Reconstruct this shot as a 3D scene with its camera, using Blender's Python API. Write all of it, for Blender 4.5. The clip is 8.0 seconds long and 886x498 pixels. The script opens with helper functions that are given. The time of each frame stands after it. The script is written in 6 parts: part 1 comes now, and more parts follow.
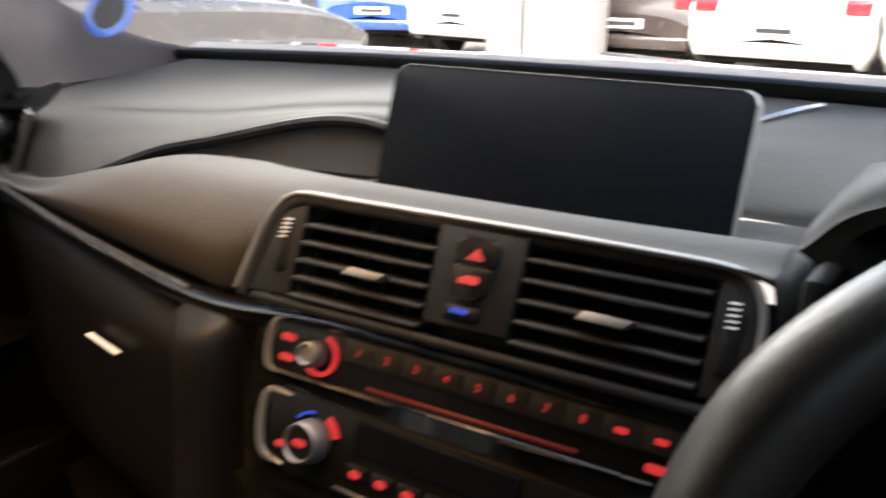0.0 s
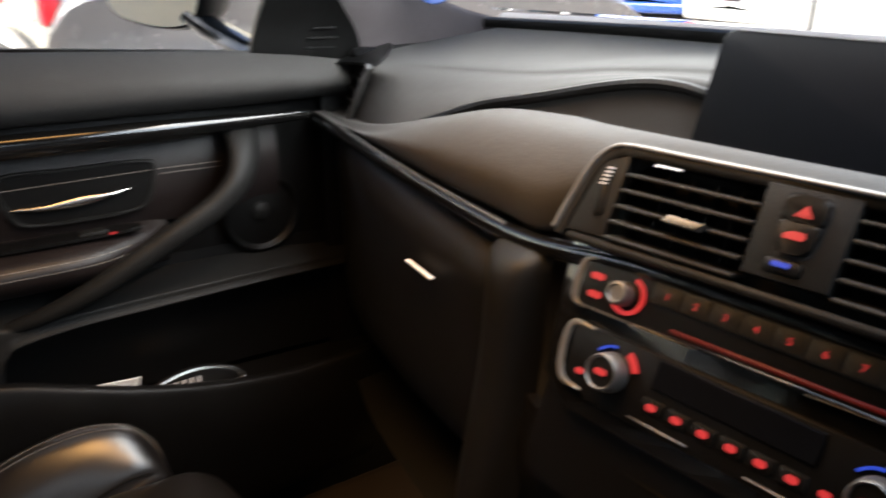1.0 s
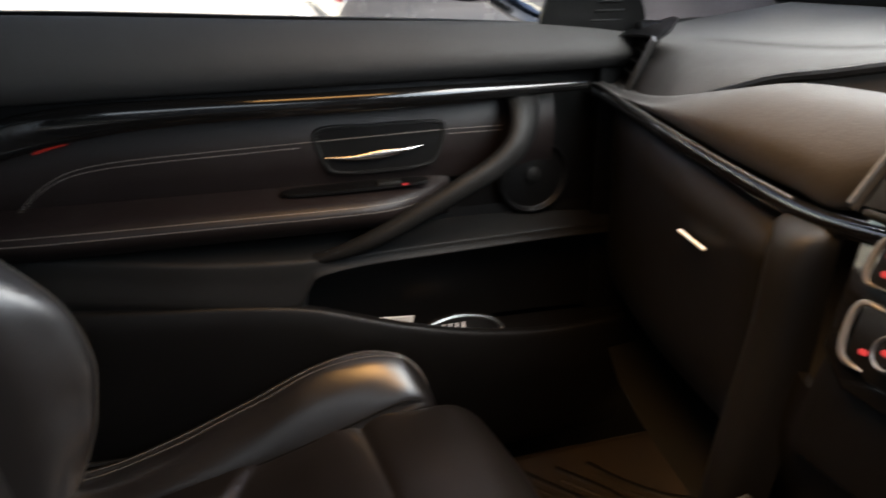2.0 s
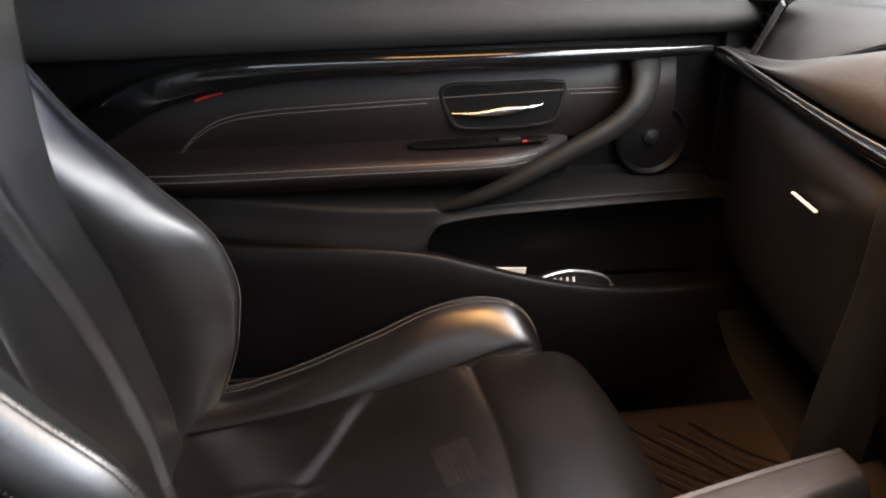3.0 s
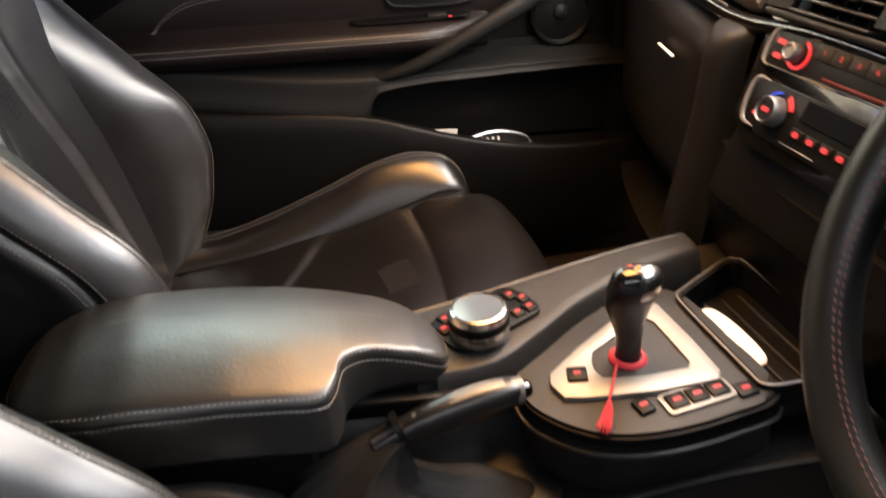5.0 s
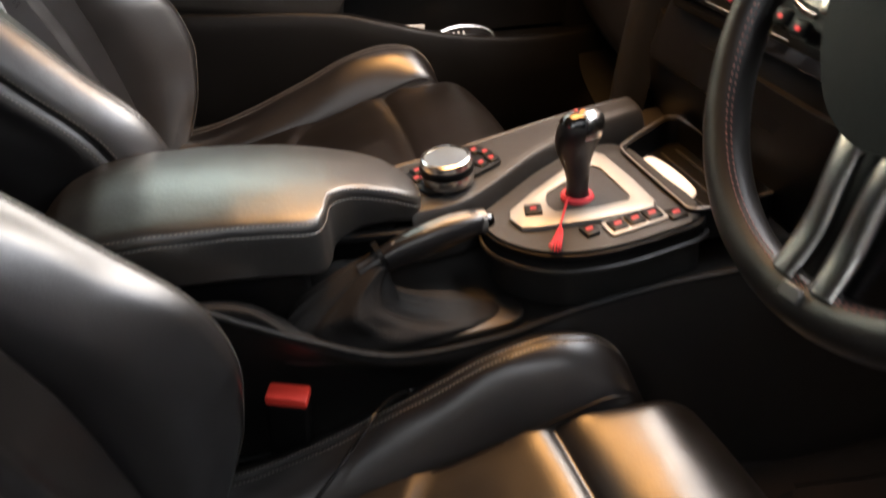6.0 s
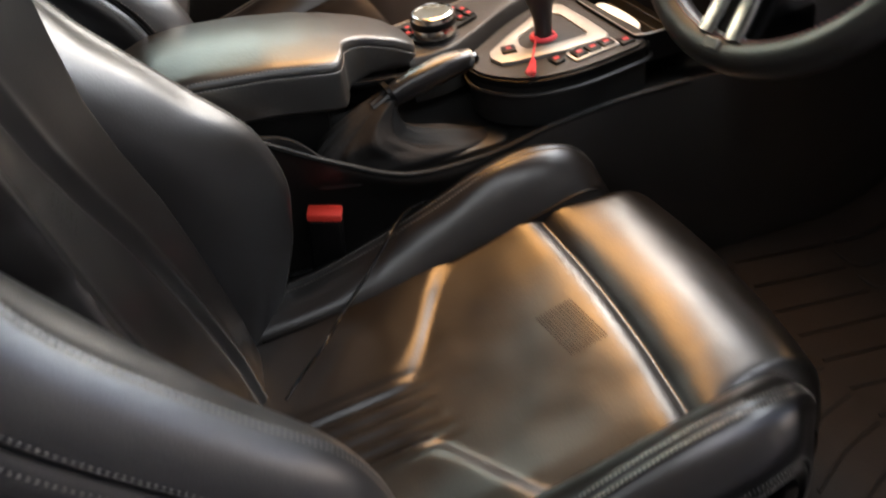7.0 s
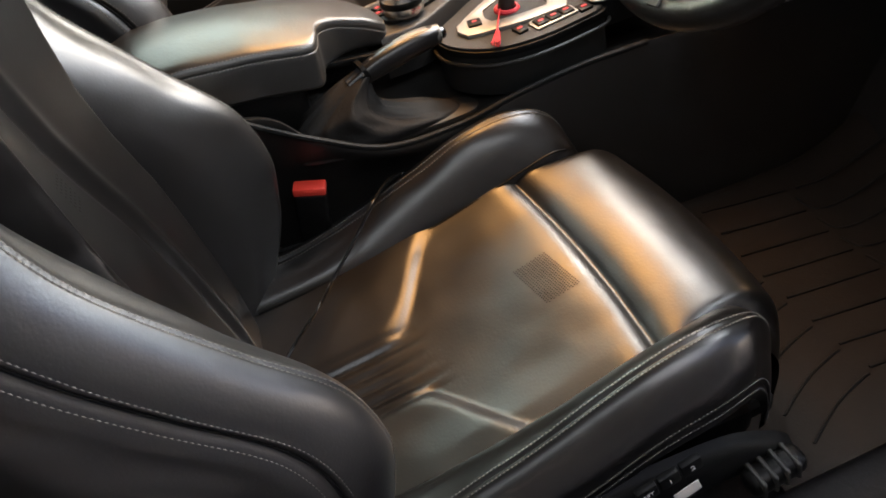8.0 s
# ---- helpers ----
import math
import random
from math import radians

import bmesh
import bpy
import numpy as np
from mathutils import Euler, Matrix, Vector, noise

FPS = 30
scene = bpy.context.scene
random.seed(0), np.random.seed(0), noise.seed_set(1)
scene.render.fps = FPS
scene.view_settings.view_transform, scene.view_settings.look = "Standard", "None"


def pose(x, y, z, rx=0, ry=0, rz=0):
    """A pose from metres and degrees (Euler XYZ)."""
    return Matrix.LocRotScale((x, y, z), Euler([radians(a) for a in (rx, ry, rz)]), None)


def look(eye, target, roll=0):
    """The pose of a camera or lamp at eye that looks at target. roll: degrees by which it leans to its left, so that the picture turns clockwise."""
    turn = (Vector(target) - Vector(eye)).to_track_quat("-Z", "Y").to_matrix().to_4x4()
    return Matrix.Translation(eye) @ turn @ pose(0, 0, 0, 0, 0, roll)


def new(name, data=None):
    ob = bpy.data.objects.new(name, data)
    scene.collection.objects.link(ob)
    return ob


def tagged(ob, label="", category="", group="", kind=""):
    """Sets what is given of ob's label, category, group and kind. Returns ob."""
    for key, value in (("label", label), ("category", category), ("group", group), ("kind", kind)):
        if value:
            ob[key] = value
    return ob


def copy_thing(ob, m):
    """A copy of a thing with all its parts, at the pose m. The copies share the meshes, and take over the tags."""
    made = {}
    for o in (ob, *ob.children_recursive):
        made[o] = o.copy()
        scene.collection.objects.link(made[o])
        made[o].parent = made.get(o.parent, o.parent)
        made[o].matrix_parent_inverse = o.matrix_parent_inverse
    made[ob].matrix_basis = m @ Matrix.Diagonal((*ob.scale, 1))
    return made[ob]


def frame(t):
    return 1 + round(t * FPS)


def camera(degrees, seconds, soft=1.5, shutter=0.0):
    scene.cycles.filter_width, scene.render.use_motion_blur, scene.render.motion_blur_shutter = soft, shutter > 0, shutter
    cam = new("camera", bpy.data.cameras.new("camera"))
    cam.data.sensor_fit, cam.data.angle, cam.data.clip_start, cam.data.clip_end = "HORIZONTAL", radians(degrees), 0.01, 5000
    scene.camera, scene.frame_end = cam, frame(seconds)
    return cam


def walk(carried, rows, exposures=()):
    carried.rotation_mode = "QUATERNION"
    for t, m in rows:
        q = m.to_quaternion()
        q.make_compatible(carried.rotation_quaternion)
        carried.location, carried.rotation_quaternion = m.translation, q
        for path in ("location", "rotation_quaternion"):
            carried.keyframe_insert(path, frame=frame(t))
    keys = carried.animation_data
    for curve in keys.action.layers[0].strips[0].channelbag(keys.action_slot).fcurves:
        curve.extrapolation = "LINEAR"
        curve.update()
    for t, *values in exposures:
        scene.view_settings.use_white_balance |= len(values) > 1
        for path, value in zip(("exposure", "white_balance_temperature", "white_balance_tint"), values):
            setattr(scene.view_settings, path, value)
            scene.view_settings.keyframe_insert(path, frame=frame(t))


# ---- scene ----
cam = camera(59.1, 8.0, soft=1.7, shutter=0.6)
PATH = [
    (0, (0.254, 0.122, 1.105), (-0.869, 1.639, 0.444), 0.5),
    (0.5, (0.248, 0.074, 1.1), (-1.101, 1.382, 0.414), 0.6),
    (1, (0.256, 0.043, 1.093), (-1.279, 1.116, 0.388), 0.6),
    (1.5, (0.265, 0.013, 1.09), (-1.424, 0.796, 0.358), -0.2),
    (2, (0.285, -0.013, 1.091), (-1.493, 0.511, 0.337), -0.7),
    (2.2, (0.293, -0.027, 1.093), (-1.5, 0.419, 0.328), -0.9),
    (3.3, (0.372, -0.025, 1.093), (-1.43, 0.165, 0.254), -1.5),
    (3.5, (0.387, -0.024, 1.101), (-1.415, 0.166, 0.244), -1.6),
    (4, (0.459, -0.018, 1.102), (-1.313, 0.198, 0.204), -1.7),
    (4.2, (0.485, -0.019, 1.099), (-1.275, 0.218, 0.186), -1.7),
    (5.3, (0.628, -0.02, 1.089), (-1.049, 0.279, 0.043), -2.6),
    (5.5, (0.658, -0.025, 1.082), (-1.003, 0.284, 0.012), -2.6),
    (6, (0.731, -0.046, 1.071), (-0.878, 0.277, -0.072), -3.4),
    (6.5, (0.836, -0.094, 1.067), (-0.714, 0.253, -0.147), -4.8),
    (7, (0.943, -0.168, 1.074), (-0.548, 0.231, -0.198), -6.5),
    (7.5, (1.011, -0.178, 1.085), (-0.447, 0.252, -0.215), -8.5),
    (8, (1.01, -0.174, 1.089), (-0.455, 0.231, -0.212), -9.8),
]
EXPOSURES = [(0.0, 2.5, 6000, 6), (1.0, 2.45, 5800, 4), (2.0, 2.45, 5800, 4), (3.5, 3.25, 6000, 8), (5.5, 3.15, 6500, 10), (7.0, 3.25, 6400, 8), (8.0, 3.38, 6400, 7)]
walk(cam, [(t, look(eye, target, roll)) for t, eye, target, roll in PATH], EXPOSURES)

# ---------------------------------------------------------------- world and light
world = bpy.data.worlds.new("sky")
scene.world = world
world.use_nodes = True
wn, wl = world.node_tree.nodes, world.node_tree.links
wn.clear()
sky = wn.new("ShaderNodeTexSky")
sky.sky_type, sky.sun_disc = "NISHITA", False
sky.sun_elevation, sky.sun_rotation = radians(46), radians(160)
sky.dust_density, sky.air_density, sky.ozone_density = 7.0, 0.4, 0.0
wbg, wout = wn.new("ShaderNodeBackground"), wn.new("ShaderNodeOutputWorld")
wbg.inputs[1].default_value = 0.135
wl.new(sky.outputs[0], wbg.inputs[0])
wl.new(wbg.outputs[0], wout.inputs[0])

sun = new("sun", bpy.data.lights.new("sun", "SUN"))
sun.data.energy, sun.data.angle, sun.data.color = 0.92, radians(0.6), (1.0, 0.93, 0.82)
sun.matrix_world = look((3.2, -8.8, 9.7), (0, 0, 0))


def area(name, m, sx, sy, watts, color):
    lamp = new(name, bpy.data.lights.new(name, "AREA"))
    lamp.data.shape, lamp.data.size, lamp.data.size_y = "RECTANGLE", sx, sy
    lamp.data.energy, lamp.data.color = watts, color
    lamp.matrix_world = m
    return lamp


WARM = (1.0, 0.54, 0.21)
# unseen oversized warm panel added overhead for the glow on the leather, and the two footwell lamps
area("warm_roof_fill", look((-0.26, 0.265, 1.250), (-0.26, 0.265, 0.2)), 0.40, 0.39, 0.84, (1.0, 0.47, 0.135)).data.spread = radians(110)
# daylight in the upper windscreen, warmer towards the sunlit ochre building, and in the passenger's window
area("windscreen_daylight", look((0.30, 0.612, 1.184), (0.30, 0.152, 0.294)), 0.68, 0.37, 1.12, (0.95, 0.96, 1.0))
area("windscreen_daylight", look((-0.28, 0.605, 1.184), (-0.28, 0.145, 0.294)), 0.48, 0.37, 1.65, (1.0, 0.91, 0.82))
area("side_window_daylight", look((-0.668, -0.08, 1.166), (0.262, -0.08, 0.796)), 0.56, 0.165, 0.08, (0.82, 1.0, 0.87)).data.spread = radians(78)   # spread narrowed so that little light falls on the passenger cushion
# sky in the top of the open driver's door
area("door_daylight", look((0.715, -0.08, 1.185), (-0.135, -0.08, 0.685)), 0.86, 0.14, 0.20, (0.93, 0.96, 1.0))
area("footwell_light", look((-0.42, 0.60, 0.56), (-0.50, 0.60, 0.2)), 0.05, 0.03, 0.28, WARM)
area("footwell_light", look((0.40, 0.62, 0.60), (0.45, 0.5, 0.2)), 0.05, 0.03, 0.010, WARM)


# ---------------------------------------------------------------- materials
def material(name, color, rough=0.5, metal=0.0, grain=0.0, scale=900.0, vary=0.15, broad=9.0, coat=0.0, spec=0.5, wear=0.0, coat_rough=0.03):
    """Principled surface with fine grain, broad tone changes and, where asked, worn glossier patches."""
    m = bpy.data.materials.new(name)
    m.use_nodes = True
    nt = m.node_tree
    b = nt.nodes["Principled BSDF"]
    b.inputs["Metallic"].default_value = metal
    b.inputs["Specular IOR Level"].default_value = spec
    b.inputs["Coat Weight"].default_value = coat
    b.inputs["Coat Roughness"].default_value = coat_rough
    co = nt.nodes.new("ShaderNodeTexCoord")
    big = nt.nodes.new("ShaderNodeTexNoise")
    big.inputs["Scale"].default_value, big.inputs["Detail"].default_value = broad, 2.5
    nt.links.new(co.outputs["Object"], big.inputs["Vector"])
    ramp = nt.nodes.new("ShaderNodeMix")
    ramp.data_type = "RGBA"
    ramp.inputs[6].default_value = (*[c * (1 - vary) for c in color], 1)
    ramp.inputs[7].default_value = (*[min(1, c * (1 + vary)) for c in color], 1)
    nt.links.new(big.outputs[0], ramp.inputs[0])
    nt.links.new(ramp.outputs[2], b.inputs["Base Color"])
    rr = nt.nodes.new("ShaderNodeMapRange")
    rr.inputs["From Min"].default_value, rr.inputs["From Max"].default_value = 0.1, 0.9
    rr.inputs["To Min"].default_value = max(0.02, rough - 0.07 - wear)
    rr.inputs["To Max"].default_value = min(1.0, rough + 0.07)
    nt.links.new(big.outputs[0], rr.inputs["Value"])
    nt.links.new(rr.outputs[0], b.inputs["Roughness"])
    if grain:
        fine = nt.nodes.new("ShaderNodeTexNoise")
        fine.inputs["Scale"].default_value, fine.inputs["Detail"].default_value = scale * 0.6, 1
        nt.links.new(co.outputs["Object"], fine.inputs["Vector"])
        soft = nt.nodes.new("ShaderNodeTexNoise")
        soft.inputs["Scale"].default_value, soft.inputs["Detail"].default_value = scale / 14, 3
        nt.links.new(co.outputs["Object"], soft.inputs["Vector"])
        add = nt.nodes.new("ShaderNodeMath")
        add.operation = "MULTIPLY_ADD"
        nt.links.new(fine.outputs[0], add.inputs[0])
        add.inputs[1].default_value = 0.5
        nt.links.new(soft.outputs[0], add.inputs[2])
        bump = nt.nodes.new("ShaderNodeBump")
        bump.inputs["Strength"].default_value = grain
        bump.inputs["Distance"].default_value = 0.0015
        nt.links.new(add.outputs[0], bump.inputs["Height"])
        nt.links.new(bump.outputs[0], b.inputs["Normal"])
    return m


def lamp_material(name, color, strength):
    m = bpy.data.materials.new(name)
    m.use_nodes = True
    b = m.node_tree.nodes["Principled BSDF"]
    b.inputs["Base Color"].default_value = (*[c * 0.08 for c in color], 1)
    b.inputs["Emission Color"].default_value = (*color, 1)
    b.inputs["Emission Strength"].default_value = strength
    return m


# One black leather in two tones; the lighter, shinier tone puts light on backrests.
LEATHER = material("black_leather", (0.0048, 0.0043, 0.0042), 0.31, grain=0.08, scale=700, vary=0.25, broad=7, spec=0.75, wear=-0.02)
# worn cushion leather, made to give the driver's seat its warm sheen
WORN_SHEEN = material("worn_sheen_leather", (0.0045, 0.0037, 0.0031), 0.33, grain=0.15, scale=520, vary=0.5, broad=16, spec=0.80, wear=0.0)
LEATHER_LIT = material("black_leather_lit", (0.0070, 0.0066, 0.0070), 0.375, grain=0.13, scale=600, vary=0.25, broad=11, spec=1.15, wear=-0.01)
LID = material("armrest_leather", (0.0085, 0.0083, 0.0076), 0.40, grain=0.22, scale=420, vary=0.25, broad=12, spec=1.1, wear=-0.02)
BROWN = material("dark_brown_leather", (0.0085, 0.0062, 0.006), 0.45, grain=0.2, scale=700, vary=0.2, spec=0.3)
THREAD = material("grey_thread", (0.20, 0.187, 0.17), 0.8)
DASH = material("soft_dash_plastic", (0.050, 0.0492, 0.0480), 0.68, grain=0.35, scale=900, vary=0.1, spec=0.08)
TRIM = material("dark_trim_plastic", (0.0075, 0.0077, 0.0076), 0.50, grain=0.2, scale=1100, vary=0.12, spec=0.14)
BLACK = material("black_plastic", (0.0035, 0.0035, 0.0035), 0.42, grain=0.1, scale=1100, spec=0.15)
GLOSS = material("piano_black", (0.004, 0.004, 0.004), 0.14, coat=0.6, vary=0.05)
PRESET = material("matt_button_plastic", (0.011, 0.011, 0.011), 0.55, grain=0.1, scale=1100, spec=0.25)
VENTBLADE = material("vent_blade_plastic", (0.012, 0.012, 0.012), 0.45, grain=0.08, scale=1100, spec=0.4)
CHROME = material("satin_chrome", (0.62, 0.60, 0.57), 0.24, metal=1.0, vary=0.05)
SATIN = material("satin_silver_paint", (0.25, 0.243, 0.23), 0.52, metal=0.85, vary=0.08)
PADGLASS = material("pale_touch_glass", (0.07, 0.078, 0.072), 0.16, vary=0.1, spec=0.9)
RUBBER = material("black_rubber", (0.020, 0.019, 0.018), 0.6, grain=0.2, scale=500)
CARPET = material("black_carpet", (0.008, 0.007, 0.007), 0.95, grain=0.9, scale=1500, vary=0.4, broad=30)
MAT = material("dusty_rubber_mat", (0.0100, 0.0070, 0.0049), 0.75, grain=0.3, scale=500, vary=0.5, broad=22, spec=0.2)
LINING = material("grey_headlining", (0.07, 0.063, 0.067), 0.9, grain=0.5, scale=1300, vary=0.06)
SCREEN = material("dark_screen_glass", (0.003, 0.0033, 0.0042), 0.36, vary=0.05, spec=0.03)
REDCLOTH = material("red_cord", (0.45, 0.02, 0.03), 0.7, grain=0.4, scale=1200)
REDBTN = material("red_release_button", (0.62, 0.045, 0.03), 0.38)
WHITE = material("white_card", (0.75, 0.76, 0.74), 0.5)
RED = lamp_material("red_backlight", (1.0, 0.045, 0.045), 0.105)
BLUE = lamp_material("blue_backlight", (0.05, 0.12, 1.0), 0.08)
ORANGE = lamp_material("orange_backlight", (1.0, 0.22, 0.02), 0.2)
REDGLOW = lamp_material("dim_red_backlight", (0.5, 0.003, 0.004), 0.020)
LEGEND = material("white_legend", (0.6, 0.6, 0.6), 0.6)
CONCRETE = material("pale_concrete", (0.40, 0.39, 0.38), 0.85, grain=0.4, scale=60, vary=0.1, broad=1.5)
GROUND = material("paved_ground", (0.34, 0.30, 0.265), 0.85, grain=0.4, scale=40, vary=0.12, broad=0.8)
CARWHITE = material("white_car_paint", (0.55, 0.54, 0.52), 0.25, coat=0.8, vary=0.03)
CARGREY = material("silver_car_paint", (0.16, 0.155, 0.155), 0.25, metal=0.3, coat=0.8, vary=0.03)
CARBLUE = material("blue_car_paint", (0.015, 0.055, 0.25), 0.25, coat=0.8, vary=0.05)
CARBROWN = material("bronze_car_paint", (0.055, 0.042, 0.038), 0.25, metal=0.3, coat=0.8, vary=0.05)
CARORANGE = material("orange_car_paint", (0.70, 0.20, 0.03), 0.25, coat=0.8, vary=0.05)
TAIL = material("red_tail_lens", (0.55, 0.02, 0.03), 0.15, coat=1.0)
DARKGLASS = material("dark_car_glass", (0.02, 0.025, 0.03), 0.06)
TYRE = material("tyre_rubber", (0.02, 0.02, 0.02), 0.8, grain=0.3, scale=200)
HOOD = material("light_grey_bonnet_paint", (0.50, 0.49, 0.47), 0.22, coat=0.9, vary=0.03)

OCHRE = material("ochre_render", (0.78, 0.72, 0.55), 0.85, grain=0.4, scale=30, vary=0.06, broad=0.4)
FRAME = material("satin_grey_frame", (0.15, 0.147, 0.142), 0.45, metal=0.7, vary=0.05)
BOOT = material("soft_boot_leather", (0.007, 0.0064, 0.006), 0.68, grain=0.45, scale=420, spec=0.22)
DARKWALL = material("dark_plaster", (0.23, 0.225, 0.225), 0.9, grain=0.4, scale=60, vary=0.15, broad=1.5)

CONSOLE = material("console_plastic", (0.013, 0.012, 0.011), 0.42, grain=0.2, scale=1000, vary=0.15, spec=0.6)
RAIL = material("grained_rail_plastic", (0.0110, 0.0110, 0.0107), 0.48, grain=0.3, scale=900, vary=0.12, spec=0.35)
WHEELHIDE = material("steering_wheel_leather", (0.0075, 0.0062, 0.0052), 0.44, grain=0.2, scale=600, vary=0.25, broad=14, spec=0.6)

GLASS = bpy.data.materials.new("window_glass")
GLASS.use_nodes = True
gb = GLASS.node_tree.nodes["Principled BSDF"]
gb.inputs["Base Color"].default_value = (0.97, 0.99, 0.98, 1)
gb.inputs["Transmission Weight"].default_value = 1.0
gb.inputs["Roughness"].default_value, gb.inputs["IOR"].default_value = 0.0, 1.02
MIRROR = material("mirror_glass", (0.9, 0.9, 0.9), 0.01, metal=1.0, vary=0.0)


# ---------------------------------------------------------------- mesh helpers
def thing(name, label, category, at=(0, 0, 0), group="", kind=""):
    ob = new(name)
    ob.empty_display_size = 0.05
    ob.location = at
    return tagged(ob, label, category, group, kind)


def finish(bm, name, mat, smooth=True):
    bmesh.ops.recalc_face_normals(bm, faces=bm.faces[:])
    me = bpy.data.meshes.new(name)
    bm.to_mesh(me)
    bm.free()
    me.materials.append(mat)
    if smooth:
        me.polygons.foreach_set("use_smooth", [True] * len(me.polygons))
        me.set_sharp_from_angle(angle=radians(42))
    return me


bpy.context.view_layer.update()


def part(name, bm, mat, parent=None, label="", m=None, smooth=True):
    """One mesh object under a thing or a part; points are in the world unless m moves them."""
    if m is not None:
        bmesh.ops.transform(bm, matrix=m, verts=bm.verts[:])
    off = Vector((0, 0, 0))
    p = parent
    while p is not None:
        off += p.location
        p = p.parent
    if off.length:
        bmesh.ops.translate(bm, vec=-off, verts=bm.verts[:])
    ob = new(name, finish(bm, name, mat, smooth))
    ob.parent = parent
    return tagged(ob, label)


def cr(pts, n):
    """Catmull-Rom curve through points (any dimension), n samples."""
    p = np.array(pts, float)
    k = len(p)
    out = []
    for t in np.linspace(0, k - 1, n):
        i = min(int(t), k - 2)
        f = t - i
        a = p[i - 1] if i > 0 else 2 * p[0] - p[1]
        b, c = p[i], p[i + 1]
        d = p[i + 2] if i + 2 < k else 2 * p[k - 1] - p[k - 2]
        out.append(0.5 * (2 * b + (c - a) * f + (2 * a - 5 * b + 4 * c - d) * f * f + (3 * b - a - 3 * c + d) * f ** 3))
    return np.array(out)


def net(ctrl, nu, nv):
    """Smooth surface grid from rows of control points."""
    rows = np.array([cr(r, nv) for r in ctrl])
    return np.transpose(np.array([cr(rows[:, j], nu) for j in range(nv)]), (1, 0, 2))


def sheet(grid, thick=0.0, wrap=False, caps=False, bm=None):
    """Mesh of a grid of points; thick gives it a back along the normals, wrap closes the columns."""
    bm = bm or bmesh.new()
    g = np.asarray(grid)
    nu, nv = g.shape[:2]
    v = [[bm.verts.new(g[i, j]) for j in range(nv)] for i in range(nu)]
    cols = nv if wrap else nv - 1
    for i in range(nu - 1):
        for j in range(cols):
            bm.faces.new((v[i][j], v[i][(j + 1) % nv], v[i + 1][(j + 1) % nv], v[i + 1][j]))
    if caps and wrap:
        bm.faces.new(v[0])
        bm.faces.new(v[-1])
    if thick:
        bm.normal_update()
        back = {}
        for r in v:
            for q in r:
                back[q] = bm.verts.new(q.co - q.normal * thick)
        for i in range(nu - 1):
            for j in range(cols):
                f = (v[i][j], v[i][(j + 1) % nv], v[i + 1][(j + 1) % nv], v[i + 1][j])
                bm.faces.new([back[q] for q in reversed(f)])
        rim = [v[0][j] for j in range(nv)] + [v[i][-1] for i in range(1, nu)] + [v[-1][j] for j in range(nv - 2, -1, -1)] + [v[i][0] for i in range(nu - 2, 0, -1)]
        for a, b in zip(rim, rim[1:] + rim[:1]):
            bm.faces.new((b, a, back[a], back[b]))
    return bm


def sweep(path, ring, up=(0, 0, 1), n=40, caps=True, scales=None, bm=None):
    """A closed profile ring [(side, up), ...] carried along a smooth path."""
    c = cr(path, n)
    sc = cr([(s,) if np.isscalar(s) else s for s in scales], n) if scales is not None else None
    rows = []
    for i in range(n):
        d = Vector(c[min(i + 1, n - 1)] - c[max(i - 1, 0)]).normalized()
        side = d.cross(Vector(up)).normalized()
        top = side.cross(d)
        k = sc[i] if sc is not None else (1, 1)
        k0, k1 = (k[0], k[-1])
        rows.append([Vector(c[i]) + side * a * k0 + top * b * k1 for a, b in ring])
    return sheet(rows, wrap=True, caps=caps, bm=bm)


def ell(a, b, n=14, power=2.0):
    out = []
    for i in range(n):
        t = 2 * math.pi * i / n
        cx, sx = math.cos(t), math.sin(t)
        out.append((a * math.copysign(abs(cx) ** (2 / power), cx), b * math.copysign(abs(sx) ** (2 / power), sx)))
    return out


def tube(path, r, n=40, sides=10, bm=None):
    return sweep(path, ell(r, r, sides), up=(0.13, 0.21, 0.97), n=n, bm=bm)


def rbox(sx, sy, sz, bevel=0.003, seg=2, m=None, bm=None):
    """A bevelled box about its centre."""
    b2 = bmesh.new()
    bmesh.ops.create_cube(b2, size=1, matrix=Matrix.Diagonal((sx, sy, sz, 1)))
    if bevel:
        bmesh.ops.bevel(b2, geom=b2.edges[:], offset=min(bevel, 0.49 * min(sx, sy, sz)), segments=seg, affect="EDGES", profile=0.5)
    if m is not None:
        bmesh.ops.transform(b2, matrix=m, verts=b2.verts[:])
    if bm is None:
        return b2
    me = bpy.data.meshes.new("tmp")
    b2.to_mesh(me)
    b2.free()
    bm.from_mesh(me)
    bpy.data.meshes.remove(me)
    return bm


def slab(outline, depth, bevel=0.0, seg=2):
    """A flat outline [(x, y), ...] made solid from z = 0 to depth, its upper edge rounded."""
    bm = bmesh.new()
    bot = [bm.verts.new((x, y, 0)) for x, y in outline]
    top = [bm.verts.new((x, y, depth)) for x, y in outline]
    bm.faces.new(list(reversed(bot)))
    f = bm.faces.new(top)
    k = len(outline)
    for i in range(k):
        bm.faces.new((bot[i], bot[(i + 1) % k], top[(i + 1) % k], top[i]))
    if bevel:
        bmesh.ops.bevel(bm, geom=list(f.edges), offset=bevel, segments=seg, affect="EDGES", profile=0.5)
    return bm


